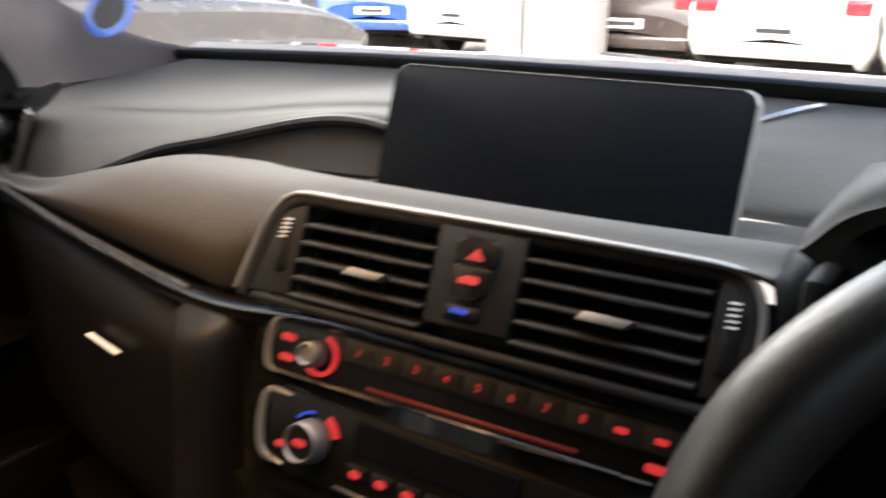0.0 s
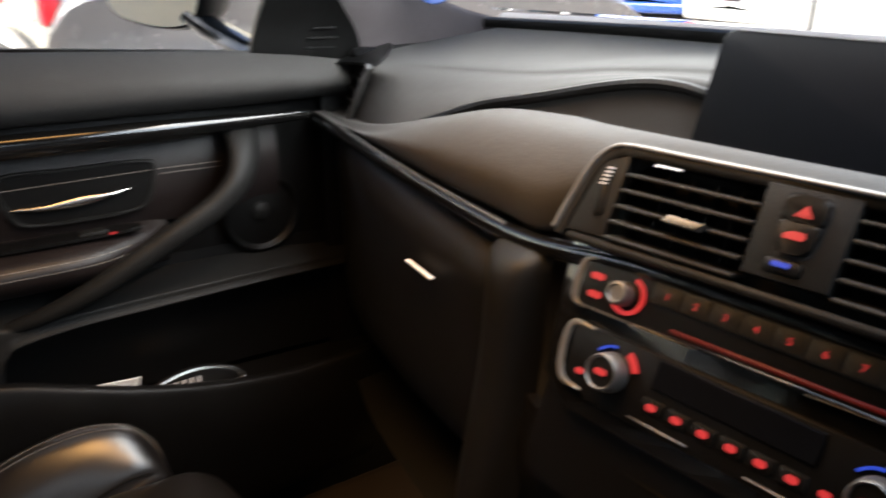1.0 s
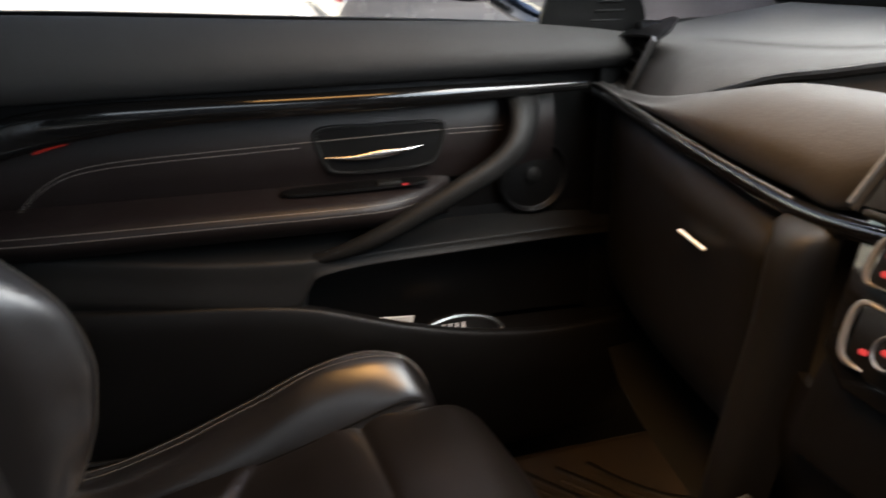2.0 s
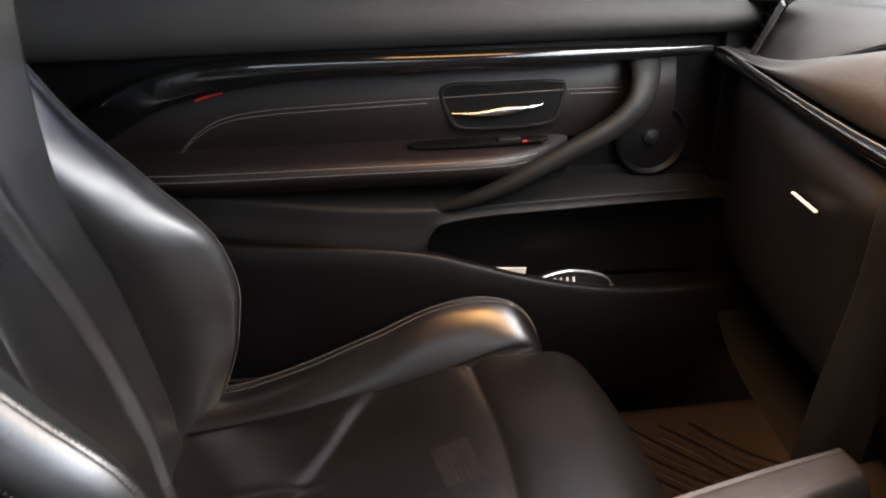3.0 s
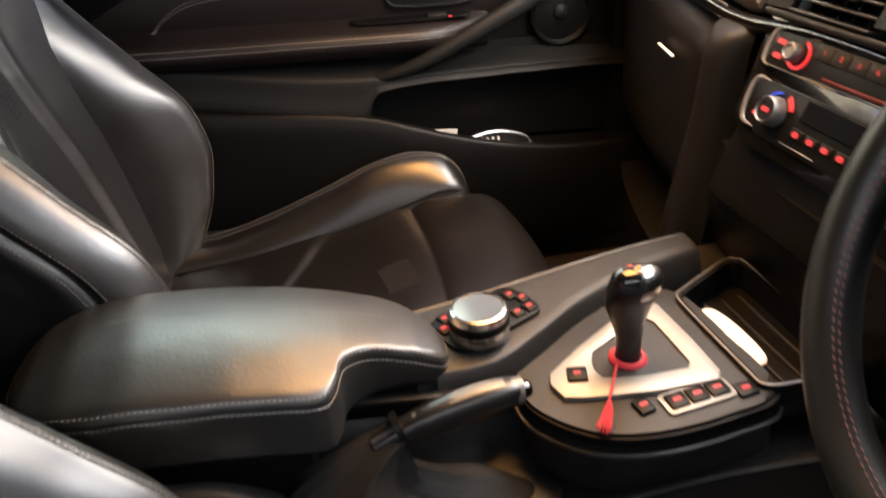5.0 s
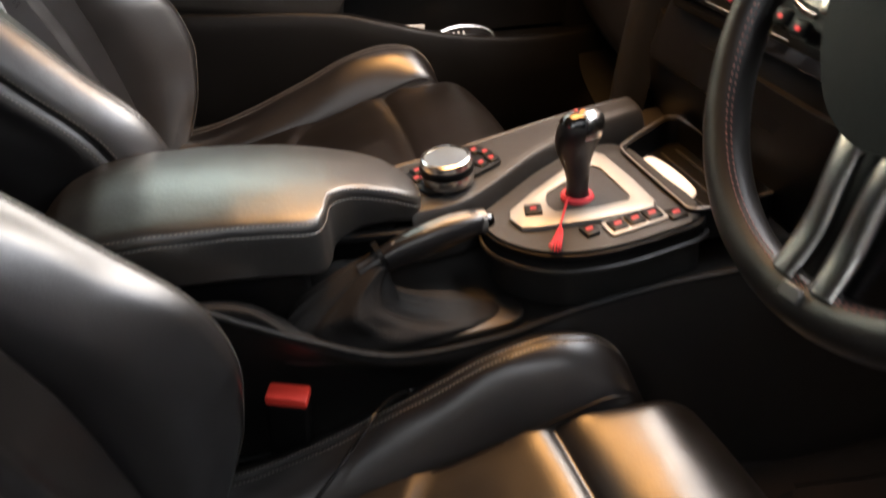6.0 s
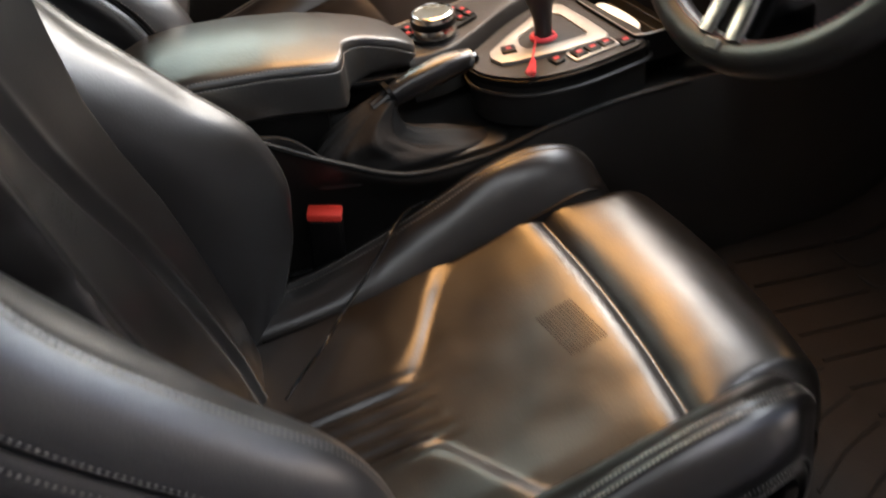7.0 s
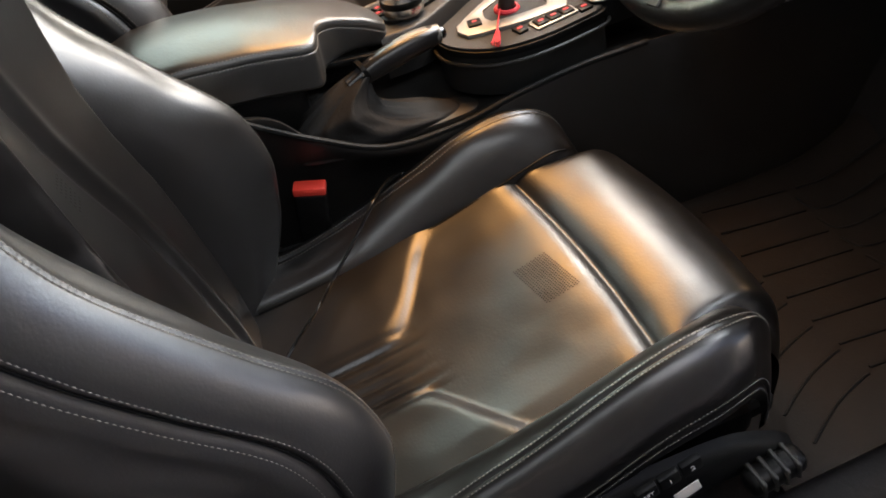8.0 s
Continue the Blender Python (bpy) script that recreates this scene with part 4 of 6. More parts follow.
        part("piping", tube([tuple(q) for q in g[8:112:7, 80] + (sx * 0.0010, 0, 0)], 0.0016, n=60, sides=6), BLACK, bo)
    shell = net([[(x * w, y + 0.0 * h, h) for x, y in ((-0.95, min(c - 0.10, -0.39)), (-0.6, c - 0.15), (0, c - 0.17), (0.6, c - 0.15), (0.95, min(c - 0.10, -0.39)))] for h, c, w in zip(hs, yc, hw)], 40, 24)
    part("back_shell", sheet(shell, 0.006), BLACK, ob)
    head = net([[(x * w, y0 + dy * (1 - abs(x) ** 3), h + 0.01 * (1 - x * x)) for x in (-1, -0.8, -0.4, 0, 0.4, 0.8, 1)] for h, w, y0, dy in ((0.99, 0.150, -0.42, 0.08), (1.02, 0.155, -0.42, 0.095), (1.08, 0.15, -0.425, 0.10), (1.14, 0.145, -0.43, 0.09), (1.18, 0.13, -0.44, 0.07), (1.195, 0.10, -0.47, 0.03), (1.19, 0.10, -0.52, 0.0))], 40, 34)
    part("headrest", sheet(head, 0.01), LEATHER, ob)
    # lower frame, plastic side valances and rails
    for sx in (-1, 1):
        va = net([[(sx * x, y, z) for x, z in ((0.262, zt), (0.276, zt - 0.01), (0.279, 0.5 * (zt + 0.30)), (0.272, 0.305), (0.25, 0.295))] for y, zt in ((-0.30, 0.40), (-0.15, 0.39), (0.0, 0.385), (0.12, 0.384), (0.20, 0.376), (0.26, 0.345), (0.285, 0.322))], 40, 16)
        part("side_valance", sheet(va, 0.004), TRIM, ob)
        part("rail", rbox(0.035, 0.62, 0.03, 0.006, 1, m=pose(sx * 0.18, 0.02, 0.275)), BLACK, ob)
    part("seat_frame", rbox(0.46, 0.50, 0.05, 0.015, 2, m=pose(0, 0.02, 0.315)), BLACK, ob)
    return ob


driver = seat("worn black leather sports seat with grey stitching on the driver's side")
passenger = copy_thing(driver, pose(-0.378, -0.048, 0.325))
tagged(passenger, "black leather sports seat with grey stitching on the passenger's side")
driver.location = (0.372, 0.0, 0.26)
# the driver's worn cushion takes a browner leather for its warm sheen, its backrest panel the darker tone for shade
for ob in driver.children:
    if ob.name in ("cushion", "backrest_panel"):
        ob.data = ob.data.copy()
        ob.data.materials[0] = WORN_SHEEN if ob.name == "cushion" else LEATHER

# seat memory switches on the driver's valance
SV = Matrix.Translation((0.6535, 0.0, 0.0)) @ Matrix(((0, 0, 1, 0), (1, 0, 0, 0), (0, 1, 0, 0), (0, 0, 0, 1)))
sp = part("memory_panel", slab(smooth_loop([(0.06, 0.415), (0.15, 0.425), (0.185, 0.41), (0.17, 0.385), (0.07, 0.362), (0.05, 0.38)], 5), 0.006, 0.002), BLACK, driver, "memory switch panel lettered SET 1 2")
for i, (word, y, z) in enumerate((("SET", 0.084, 0.3885), ("1", 0.1085, 0.3955), ("2", 0.133, 0.4025))):
    b = part("memory_button", rbox(0.0230, 0.0215, 0.008, 0.002, 2, m=SV @ pose(y, z, 0.007, 0, 0, 16)), TRIM, sp)
    text_part(word, 0.0110 if i else 0.0082, LEGEND, b, SV @ pose(y, z, 0.0113, 0, 0, 16))
part("white_tag", rbox(0.030, 0.020, 0.001, 0.0003, 1, m=SV @ pose(0.135, 0.352, 0.006, 0, 0, 20)), WHITE, driver, "small white tag")
lv = part("adjust_lever", rbox(0.07, 0.028, 0.030, 0.010, 3, m=SV @ pose(0.240, 0.326, 0.012, 0, 0, 12)), BLACK, driver, "ribbed black seat adjusting lever")
for k in range(4):
    part("grip_rib", rbox(0.006, 0.030, 0.033, 0.002, 1, m=SV @ pose(0.218 + 0.014 * k, 0.322 + 0.003 * k, 0.012, 0, 0, 12)), RUBBER, lv)
# ---------------------------------------------------------------- centre console
con = thing("centre_console", "dark centre console with gear lever plate and open tray", "centre console", (0, 0.2, 0.25))
CM = pose(0, 0.25, 0.5915, 4.5)          # sloping top face, x right, y ahead


def con_top(x, y, up=0.0):
    return CM @ Vector((x, y - 0.25, up))


# tunnel body
rows = []
for y, zr, xr, zl, xl in ((-0.45, 0.58, 0.10, 0.60, -0.13), (-0.16, 0.60, 0.105, 0.61, -0.12), (-0.07, 0.545, 0.112, 0.60, -0.115), (0.02, 0.502, 0.115, 0.60, -0.115), (0.13, 0.500, 0.115, 0.60, -0.13), (0.22, 0.520, 0.118, 0.60, -0.15), (0.32, 0.535, 0.122, 0.60, -0.165), (0.42, 0.545, 0.13, 0.60, -0.18), (0.55, 0.55, 0.15, 0.60, -0.19), (0.95, 0.55, 0.17, 0.60, -0.19)):
    w = 1 - smoothstep(0.0, 0.16, y)
    rows.append([(xl - 0.05, y, 0.24), (xl - 0.025, y, 0.40), (xl, y, zl - 0.03), (xl + 0.012, y, zl - 0.012), (-0.02, y, 0.50), (xr - 0.035, y, zr - 0.012), (xr - 0.008, y, zr - 0.002), (xr, y, zr - 0.010), (xr + 0.012 - 0.06 * w, y, 0.42), (xr + 0.03 - 0.07 * w, y, 0.24)])
g = net(rows, 70, 50)
part("tunnel", sheet(g), CONSOLE, con)
part("side_edge", tube([(0.108, -0.16, 0.604), (0.112, -0.07, 0.548), (0.114, 0.02, 0.505), (0.114, 0.13, 0.503), (0.117, 0.22, 0.523), (0.121, 0.32, 0.538), (0.13, 0.42, 0.547)], 0.0045, n=50, sides=8), TRIM, con)
# raised shifter deck
deck = smooth_loop([(-0.045, 0.172), (-0.004, 0.150), (0.042, 0.155), (0.086, 0.195), (0.104, 0.250), (0.102, 0.32), (0.084, 0.376), (0.0, 0.372), (-0.10, 0.352), (-0.09, 0.27)], 7)
part("shifter_deck", slab([(x, y - 0.25) for x, y in deck], 0.075, 0.006, 3), RAIL, con, m=CM @ pose(0, 0, -0.075))
rim = frame_slab([(x * 1.0, y - 0.25) for x, y in deck], [(x * 0.96, (y - 0.262) * 0.965 + 0.012) for x, y in deck], 0.010, 0.002)
part("deck_rim", rim, BLACK, con, m=CM @ pose(0, 0, -0.014) @ Matrix.Diagonal((1.035, 1.03, 1, 1)))
part("lower_lip", tube([con_top(x * 1.045, (y - 0.262) * 1.05 + 0.262, -0.024) for x, y in deck + deck[:1]], 0.0028, n=110, sides=8), CONSOLE, con)
# silver shifter plate: a triangular ring with a square foot
outer = [(0.004, 0.181), (-0.025, 0.219), (-0.059, 0.271), (-0.079, 0.318), (-0.068, 0.326), (0.0, 0.333), (0.051, 0.337), (0.062, 0.330), (0.060, 0.27), (0.048, 0.201), (0.042, 0.183), (0.02, 0.176)]
inner = [(0.000, 0.226), (-0.014, 0.232), (-0.034, 0.268), (-0.050, 0.303), (-0.042, 0.309), (0.0, 0.313), (0.030, 0.315), (0.038, 0.310), (0.036, 0.27), (0.030, 0.240), (0.026, 0.228), (0.012, 0.224)]
plate = part("shifter_plate", frame_slab([(x, y - 0.25) for x, y in outer], [(x, y - 0.25) for x, y in inner], 0.006, 0.0018), SATIN, con, "satin silver plate round the gear lever", m=CM)
part("plate_well", slab([(x, y - 0.25) for x, y in inner], 0.003), RAIL, plate, m=CM)
mb = part("mode_button", rbox(0.020, 0.020, 0.007, 0.002, 2, m=CM @ pose(0.016, -0.045, 0.006, 0, 0, -12)), BLACK, plate)
part("legend_bar", slab(roundrect(0.0042, 0.0070, 0.001, 2), 0.0008), RED, mb, m=CM @ pose(0.016, -0.045, 0.0094, 0, 0, -12), smooth=False)
lb = part("lock_button", rbox(0.020, 0.016, 0.007, 0.002, 2, m=CM @ pose(0.072, 0.000, 0.001, 0, 0, 12)), BLACK, con)
part("legend_bar", slab(roundrect(0.0042, 0.0085, 0.001, 2), 0.0008), RED, lb, m=CM @ pose(0.072, 0.000, 0.0046, 0, 0, 12), smooth=False)
bp = part("switch_frame", slab(roundrect(0.028, 0.070, 0.004), 0.003, 0.001), SATIN, con, "silver framed row of three drive switches", m=CM @ pose(0.074, 0.052, 0.0, 0, 0, 6))
for k in range(3):
    b = part("drive_switch", rbox(0.019, 0.019, 0.006, 0.0015, 2, m=CM @ pose(0.074, 0.052, 0.003, 0, 0, 6) @ pose(0, -0.021 + 0.021 * k, 0)), BLACK, bp)
    part("legend_bar", slab(roundrect(0.0042, 0.0085, 0.001, 2), 0.0008), RED, b, m=CM @ pose(0.074, 0.052, 0.006, 0, 0, 6) @ pose(0, -0.021 + 0.021 * k, 0), smooth=False)
db = part("stability_button", rbox(0.018, 0.020, 0.006, 0.0015, 2, m=CM @ pose(0.079, 0.098, 0.001, 0, 0, 6)), BLACK, con)
part("legend_bar", slab(roundrect(0.0042, 0.0085, 0.001, 2), 0.0008), RED, db, m=CM @ pose(0.079, 0.098, 0.0042, 0, 0, 6), smooth=False)
# tray, with a white oval standing in for the reflection on its near wall
tr = [(-0.082, 0.368), (-0.074, 0.358), (-0.058, 0.356), (0.0, 0.360), (0.060, 0.365), (0.074, 0.367), (0.081, 0.378), (0.083, 0.40), (0.083, 0.445), (0.074, 0.458), (0.0, 0.456), (-0.10, 0.450), (-0.114, 0.444), (-0.117, 0.432), (-0.10, 0.40)]
trs = smooth_loop(tr, 6)
tro = [(x * 1.06 - 0.0, (y - 0.42) * 1.08 + 0.42) for x, y in trs]
tray = part("tray", frame_slab([(x, y - 0.25) for x, y in tro], [(x, y - 0.25) for x, y in trs], 0.040, 0.002), BLACK, con, "open storage tray with a bright rim", m=CM @ pose(0, 0, -0.036))
part("tray_floor", slab([(x, y - 0.25) for x, y in trs], 0.004), BLACK, tray, m=CM @ pose(0, 0, -0.034))
for k in range(4):
    part("tray_rib", rbox(0.16, 0.004, 0.005, 0.001, 1, m=CM @ pose(-0.015, 0.130 + 0.021 * k, -0.030, 0, 0, 4)), RAIL, tray)
part("tray_rim", sweep([con_top(x, y, 0.005) for x, y in tro + tro[:1]], ell(0.0015, 0.0015, 8), n=120), FRAME, tray)
slip = thing("pale_patch", "white oval standing in for a bright patch in the console tray", "card", (0.01, 0.372, 0.58))
part("sheet", slab(smooth_loop([(-0.050, -0.010), (0.0, -0.013), (0.050, -0.009), (0.052, 0.006), (0.0, 0.012), (-0.046, 0.008)], 5), 0.0015), WHITE, slip, m=pose(-0.012, 0.384, 0.592, 38, 0, 10) @ Matrix.Diagonal((0.9, 0.9, 1, 1)))
part("front_cover", rbox(0.30, 0.12, 0.07, 0.015, 2, m=pose(-0.005, 0.545, 0.585, 8)), BLACK, con)
# passenger side rail with the control knob panel
left = cr([(-0.108, 0.045), (-0.125, 0.13), (-0.145, 0.22), (-0.163, 0.31), (-0.180, 0.405)], 40)
right = cr([(-0.004, 0.068), (-0.012, 0.13), (-0.045, 0.185), (-0.080, 0.235), (-0.108, 0.29), (-0.128, 0.34), (-0.146, 0.405)], 40)
rows = []
for a, b in zip(left, right):
    z = 0.606 + 0.014 * smoothstep(0.05, 0.4, a[1])
    w = b - a
    rows.append([(a[0] - 0.004, a[1], z - 0.08), (a[0] - 0.002, a[1], z - 0.006), (a[0] + 0.004, a[1], z), (a[0] + 0.3 * w[0], a[1] + 0.3 * w[1], z + 0.001), (a[0] + 0.7 * w[0], a[1] + 0.7 * w[1], z + 0.001), (b[0] - 0.006, b[1], z), (b[0] + 0.003, b[1], z - 0.005), (b[0] + 0.012, b[1], z - 0.03), (b[0] + 0.014, b[1], z - 0.06)])
g = net(rows, 60, 36)
rail = part("knob_rail", sheet(g), RAIL, con, "grey side rail carrying the control knob")
part("rail_end", sheet(net([[tuple(q) for q in g[-1]], [(q[0], q[1] + 0.008, q[2] - 0.012) for q in g[-1]], [(q[0] * 0.5 - 0.085, q[1] + 0.01, 0.54) for q in g[-1]]], 8, 20)), RAIL, con)
KM = pose(-0.052, 0.122, 0.609, 2, 0, 0)
base = part("knob_base", slab(roundrect(0.064, 0.114, 0.014), 0.006, 0.0015), BLACK, con, m=KM @ pose(-0.024, 0.012, -0.002, 0, 0, 26))
knob = thing("control_knob", "silver ringed rotary control knob on the console rail", "control knob", (-0.052, 0.122, 0.613))
part("ring", lathe([(0.0, 0.0), (0.031, 0.0), (0.032, 0.008), (0.0305, 0.012), (0.0305, 0.024), (0.029, 0.030), (0.0265, 0.0312), (0.0255, 0.029), (0, 0.0285)], 48, KM @ pose(0, 0, 0.004)), CHROME, knob)
part("grip", lathe([(0.0, 0.0), (0.0312, 0.0), (0.0318, 0.001), (0.0318, 0.009), (0.0312, 0.010), (0, 0.010)], 48, KM @ pose(0, 0, 0.0165)), BLACK, knob)
part("touch_pad", lathe([(0.0, 0.0), (0.0258, 0.0), (0.0254, 0.001), (0, 0.0012)], 48, KM @ pose(0, 0, 0.0325)), PADGLASS, knob, "pale glassy touch pad face")
for x, y, rz in ((-0.054, 0.046, 26), (-0.045, 0.058, 26), (-0.020, 0.046, 26), (-0.027, 0.061, 26), (-0.030, -0.031, 26), (-0.012, -0.035, 26)):
    b = part("menu_button", rbox(0.016, 0.012, 0.006, 0.0015, 2, m=KM @ pose(x, y, 0.004, 0, 0, rz)), BLACK, base)
    part("legend_bar", slab(roundrect(0.0045, 0.0065, 0.0008, 2), 0.0006), RED, b, m=KM @ pose(x, y, 0.0071, 0, 0, rz), smooth=False)

# gear lever
lever = thing("gear_lever", "short dark leather gear lever with a bright cap and red cord", "gear lever", (0.0, 0.262, 0.590))
rows = []
for x, y, z, a, b in ((0.004, 0.262, 0.590, 0.0115, 0.0125), (0.003, 0.262, 0.606, 0.0115, 0.0125), (0.001, 0.262, 0.622, 0.0122, 0.0135), (-0.002, 0.261, 0.638, 0.0140, 0.0170), (-0.003, 0.260, 0.654, 0.0165, 0.0225), (-0.001, 0.261, 0.670, 0.0182, 0.0262), (0.001, 0.263, 0.684, 0.0180, 0.0262), (0.001, 0.265, 0.6955, 0.0150, 0.0215), (0.001, 0.266, 0.7005, 0.0085, 0.0120), (0.001, 0.266, 0.7015, 0.002, 0.003)):
    rows.append([(x + a * math.cos(t), y + b * math.sin(t), z) for t in np.linspace(0, 2 * math.pi, 33)[:-1]])
g = np.transpose(np.array([cr(np.array(rows)[:, j], 48) for j in range(32)]), (1, 0, 2))
part("grip", sheet(g, wrap=True, caps=True), LEATHER, lever)


def lever_skin(a0, a1, r0, r1, n=14):
    """A curved piece lying on the lever's head between two bearings and two heights."""
    mid = np.array([g[int(i), :].mean(axis=0) for i in np.linspace(r0, r1, n)])
    out = []
    for i, c in zip(np.linspace(r0, r1, n), mid):
        row = []
        for a in np.linspace(a0, a1, n):
            q = cr(np.vstack([g[int(i)], g[int(i)][:1]]), 128)[int(a / 360 * 127) % 128]
            d = q - c
            row.append(q + d / max(1e-6, np.linalg.norm(d)) * 0.0010 + (0, 0, 0.0006))
        out.append(row)
    return sheet(out, 0.0008)


part("cap", lever_skin(0, 88, 27, 45), CHROME, lever, "bright silver side of the head")
cg = part("shift_pattern", lever_skin(250, 352, 34, 46), GLOSS, lever, "gloss black plate with a lit shift pattern")
for x, y, mt in ((0.004, 0.250, ORANGE), (0.009, 0.257, ORANGE), (-0.001, 0.256, RED), (0.005, 0.262, ORANGE), (0.010, 0.247, RED)):
    zt = 0.7035 - 0.0095 * ((x - 0.001) / 0.016) ** 2 - 0.0125 * ((y - 0.266) / 0.0225) ** 2
    part("pattern_mark", rbox(0.0034, 0.0068, 0.0014, 0, 1, m=pose(x, y, zt, 22, 10, 25)), mt, cg)
part("collar", lathe([(0.014, 0.0), (0.019, 0.0), (0.0195, 0.004), (0.017, 0.007), (0.014, 0.007), (0.014, 0.0)], 28, pose(0.004, 0.262, 0.593), caps=False), REDCLOTH, lever, "red cord wound round the lever foot")
cord = [(0.012, 0.248, 0.602), (0.030, 0.238, 0.603), (0.048, 0.228, 0.6015), (0.062, 0.220, 0.600)]
part("cord", tube(cord, 0.0013, n=24, sides=6), REDCLOTH, lever)
bm = bmesh.new()
for k in range(14):
    a = 2 * math.pi * k / 14
    tube([(0.062, 0.220, 0.600), (0.076 + 0.002 * math.cos(a), 0.213 + 0.004 * math.sin(a), 0.599 + 0.002 * math.sin(a)), (0.094 + 0.004 * math.cos(a * 2), 0.204 + 0.007 * math.sin(a), 0.595 + 0.003 * math.cos(a))], 0.0009, n=8, sides=5, bm=bm)
part("tassel", bm, REDCLOTH, lever, "red tassel")

# armrest box with a notched lid
arm = thing("armrest", "padded black leather armrest lid with stitched edge", "armrest", (-0.02, -0.15, 0.55))
out = [(-0.004, 0.074), (0.002, 0.040), (0.006, 0.004), (0.022, -0.020), (0.052, -0.030), (0.067, -0.046), (0.070, -0.10), (0.071, -0.17), (0.068, -0.235), (0.050, -0.285), (0.005, -0.310), (-0.06, -0.310), (-0.098, -0.285), (-0.112, -0.22), (-0.114, -0.12), (-0.110, -0.03), (-0.094, 0.038), (-0.060, 0.074), (-0.028, 0.084)]
loop = np.array(smooth_loop(out, 6))


def lid_z(x, y):
    """Padded crown of the lid: falls to the front, rolls over at both ends."""
    p = np.interp(y, (-0.32, -0.29, -0.255, -0.20, -0.12, -0.07, -0.02, 0.02, 0.05, 0.07, 0.09), (0.652, 0.670, 0.682, 0.6865, 0.681, 0.6735, 0.663, 0.652, 0.641, 0.630, 0.616))
    return p - 0.0115 * ((x + 0.022) / 0.09) ** 2


rows = []
for f, dz, side in ((0.030, -0.004, 1), (0.004, 0.0, 1), (0.0, 0.004, 1), (-0.004, 0.5, 0), (0.0, -0.0150, 0), (0.012, -0.0125, 0), (0.004, -0.0095, 0), (0.014, -0.0050, 0), (0.042, -0.0018, 0), (0.085, -0.0004, 0), (0.15, 0.0, 0), (0.26, 0.0, 0), (0.40, 0, 0), (0.55, 0, 0), (0.70, 0, 0), (0.86, 0, 0), (0.998, 0, 0)):
    r = []
    for p in loop:
        c = np.array([-0.052, min(max(p[1] * 0.93, -0.26), 0.03)])
        q = p + (c - p) * f
        top = lid_z(*p)
        tall = 0.060 - 0.030 * smoothstep(-0.035, 0.075, p[1])
        z = top - tall + dz if side else (top - 0.55 * tall if dz == 0.5 else lid_z(*q) + dz)
        z += 0.0007 * noise.noise(Vector((q[0] * 26, q[1] * 26, 1.7))) if f > 0.05 else 0
        r.append((q[0], q[1], z))
    rows.append(r)
rows = np.array(rows)
g = np.transpose(np.array([cr(rows[:, j], 65) for j in range(rows.shape[1])]), (1, 0, 2))
lid = part("lid", sheet(g, wrap=True, caps=True), LID, arm)
part("stitching", stitches([np.vstack([b, b[:1]]) + (0, 0, 0.0005) for b in (g[17] + (0.0006, 0, 0), g[30])], 0.0048, 0.0037, 0.00065), THREAD, lid, "double row of grey stitching")
part("box", rbox(0.140, 0.27, 0.12, 0.015, 2, m=pose(-0.028, -0.19, 0.545)), BLACK, arm)
part("front_wall", rbox(0.085, 0.10, 0.05, 0.008, 2, m=pose(-0.052, 0.0, 0.578, -5)), BLACK, arm)
part("hinge_arm", rbox(0.012, 0.11, 0.010, 0.003, 2, m=pose(0.008, 0.03, 0.590, -5)), BLACK, arm)

# handbrake with its leather boot
hb = thing("handbrake", "handbrake lever with leather grip, silver top strip and leather boot", "handbrake", (0.05, 0.05, 0.51))
bm = sweep([(0.050, 0.000, 0.574), (0.047, 0.028, 0.5855), (0.045, 0.060, 0.5955), (0.042, 0.100, 0.604), (0.039, 0.128, 0.6065), (0.038, 0.140, 0.6065)], ell(0.0150, 0.0165, 18, 2.6), n=44, scales=[(0.72, 0.7), (0.85, 0.82), (1.0, 1.0), (1.02, 0.98), (0.96, 0.86), (0.80, 0.70)])
part("grip", bm, LEATHER, hb)
part("top_strip", sweep([(0.047, 0.036, 0.6025), (0.045, 0.062, 0.6105), (0.042, 0.098, 0.6185), (0.040, 0.124, 0.6195)], ell(0.0078, 0.0022, 12, 3), n=30, scales=[(0.5, 0.7), (0.9, 1), (1.0, 1), (0.85, 1)]), FRAME, hb, "satin silver strip along the grip")
part("end_collar", sweep([(0.0388, 0.130, 0.6068), (0.038, 0.141, 0.6062)], ell(0.0136, 0.0138, 18), n=6), FRAME, hb, "silver end collar")
part("release_button", lathe([(0.0, 0.0), (0.0085, 0.0), (0.0085, 0.008), (0.0065, 0.011), (0, 0.0115)], 20, pose(0.0378, 0.140, 0.606, -88)), GLOSS, hb, "black release button")
# the boot: gathered under a seam at the grip, falling back below the lid and forward as a skirt
spine = ((0.045, 0.022, 0.588, 0.0150, 0.0165), (0.050, 0.006, 0.576, 0.0195, 0.0250), (0.056, -0.012, 0.560, 0.0255, 0.0400), (0.061, -0.020, 0.543, 0.0310, 0.0600), (0.064, -0.006, 0.526, 0.0350, 0.0860), (0.066, 0.016, 0.514, 0.0390, 0.1160), (0.067, 0.024, 0.506, 0.0410, 0.1300))
rows = []
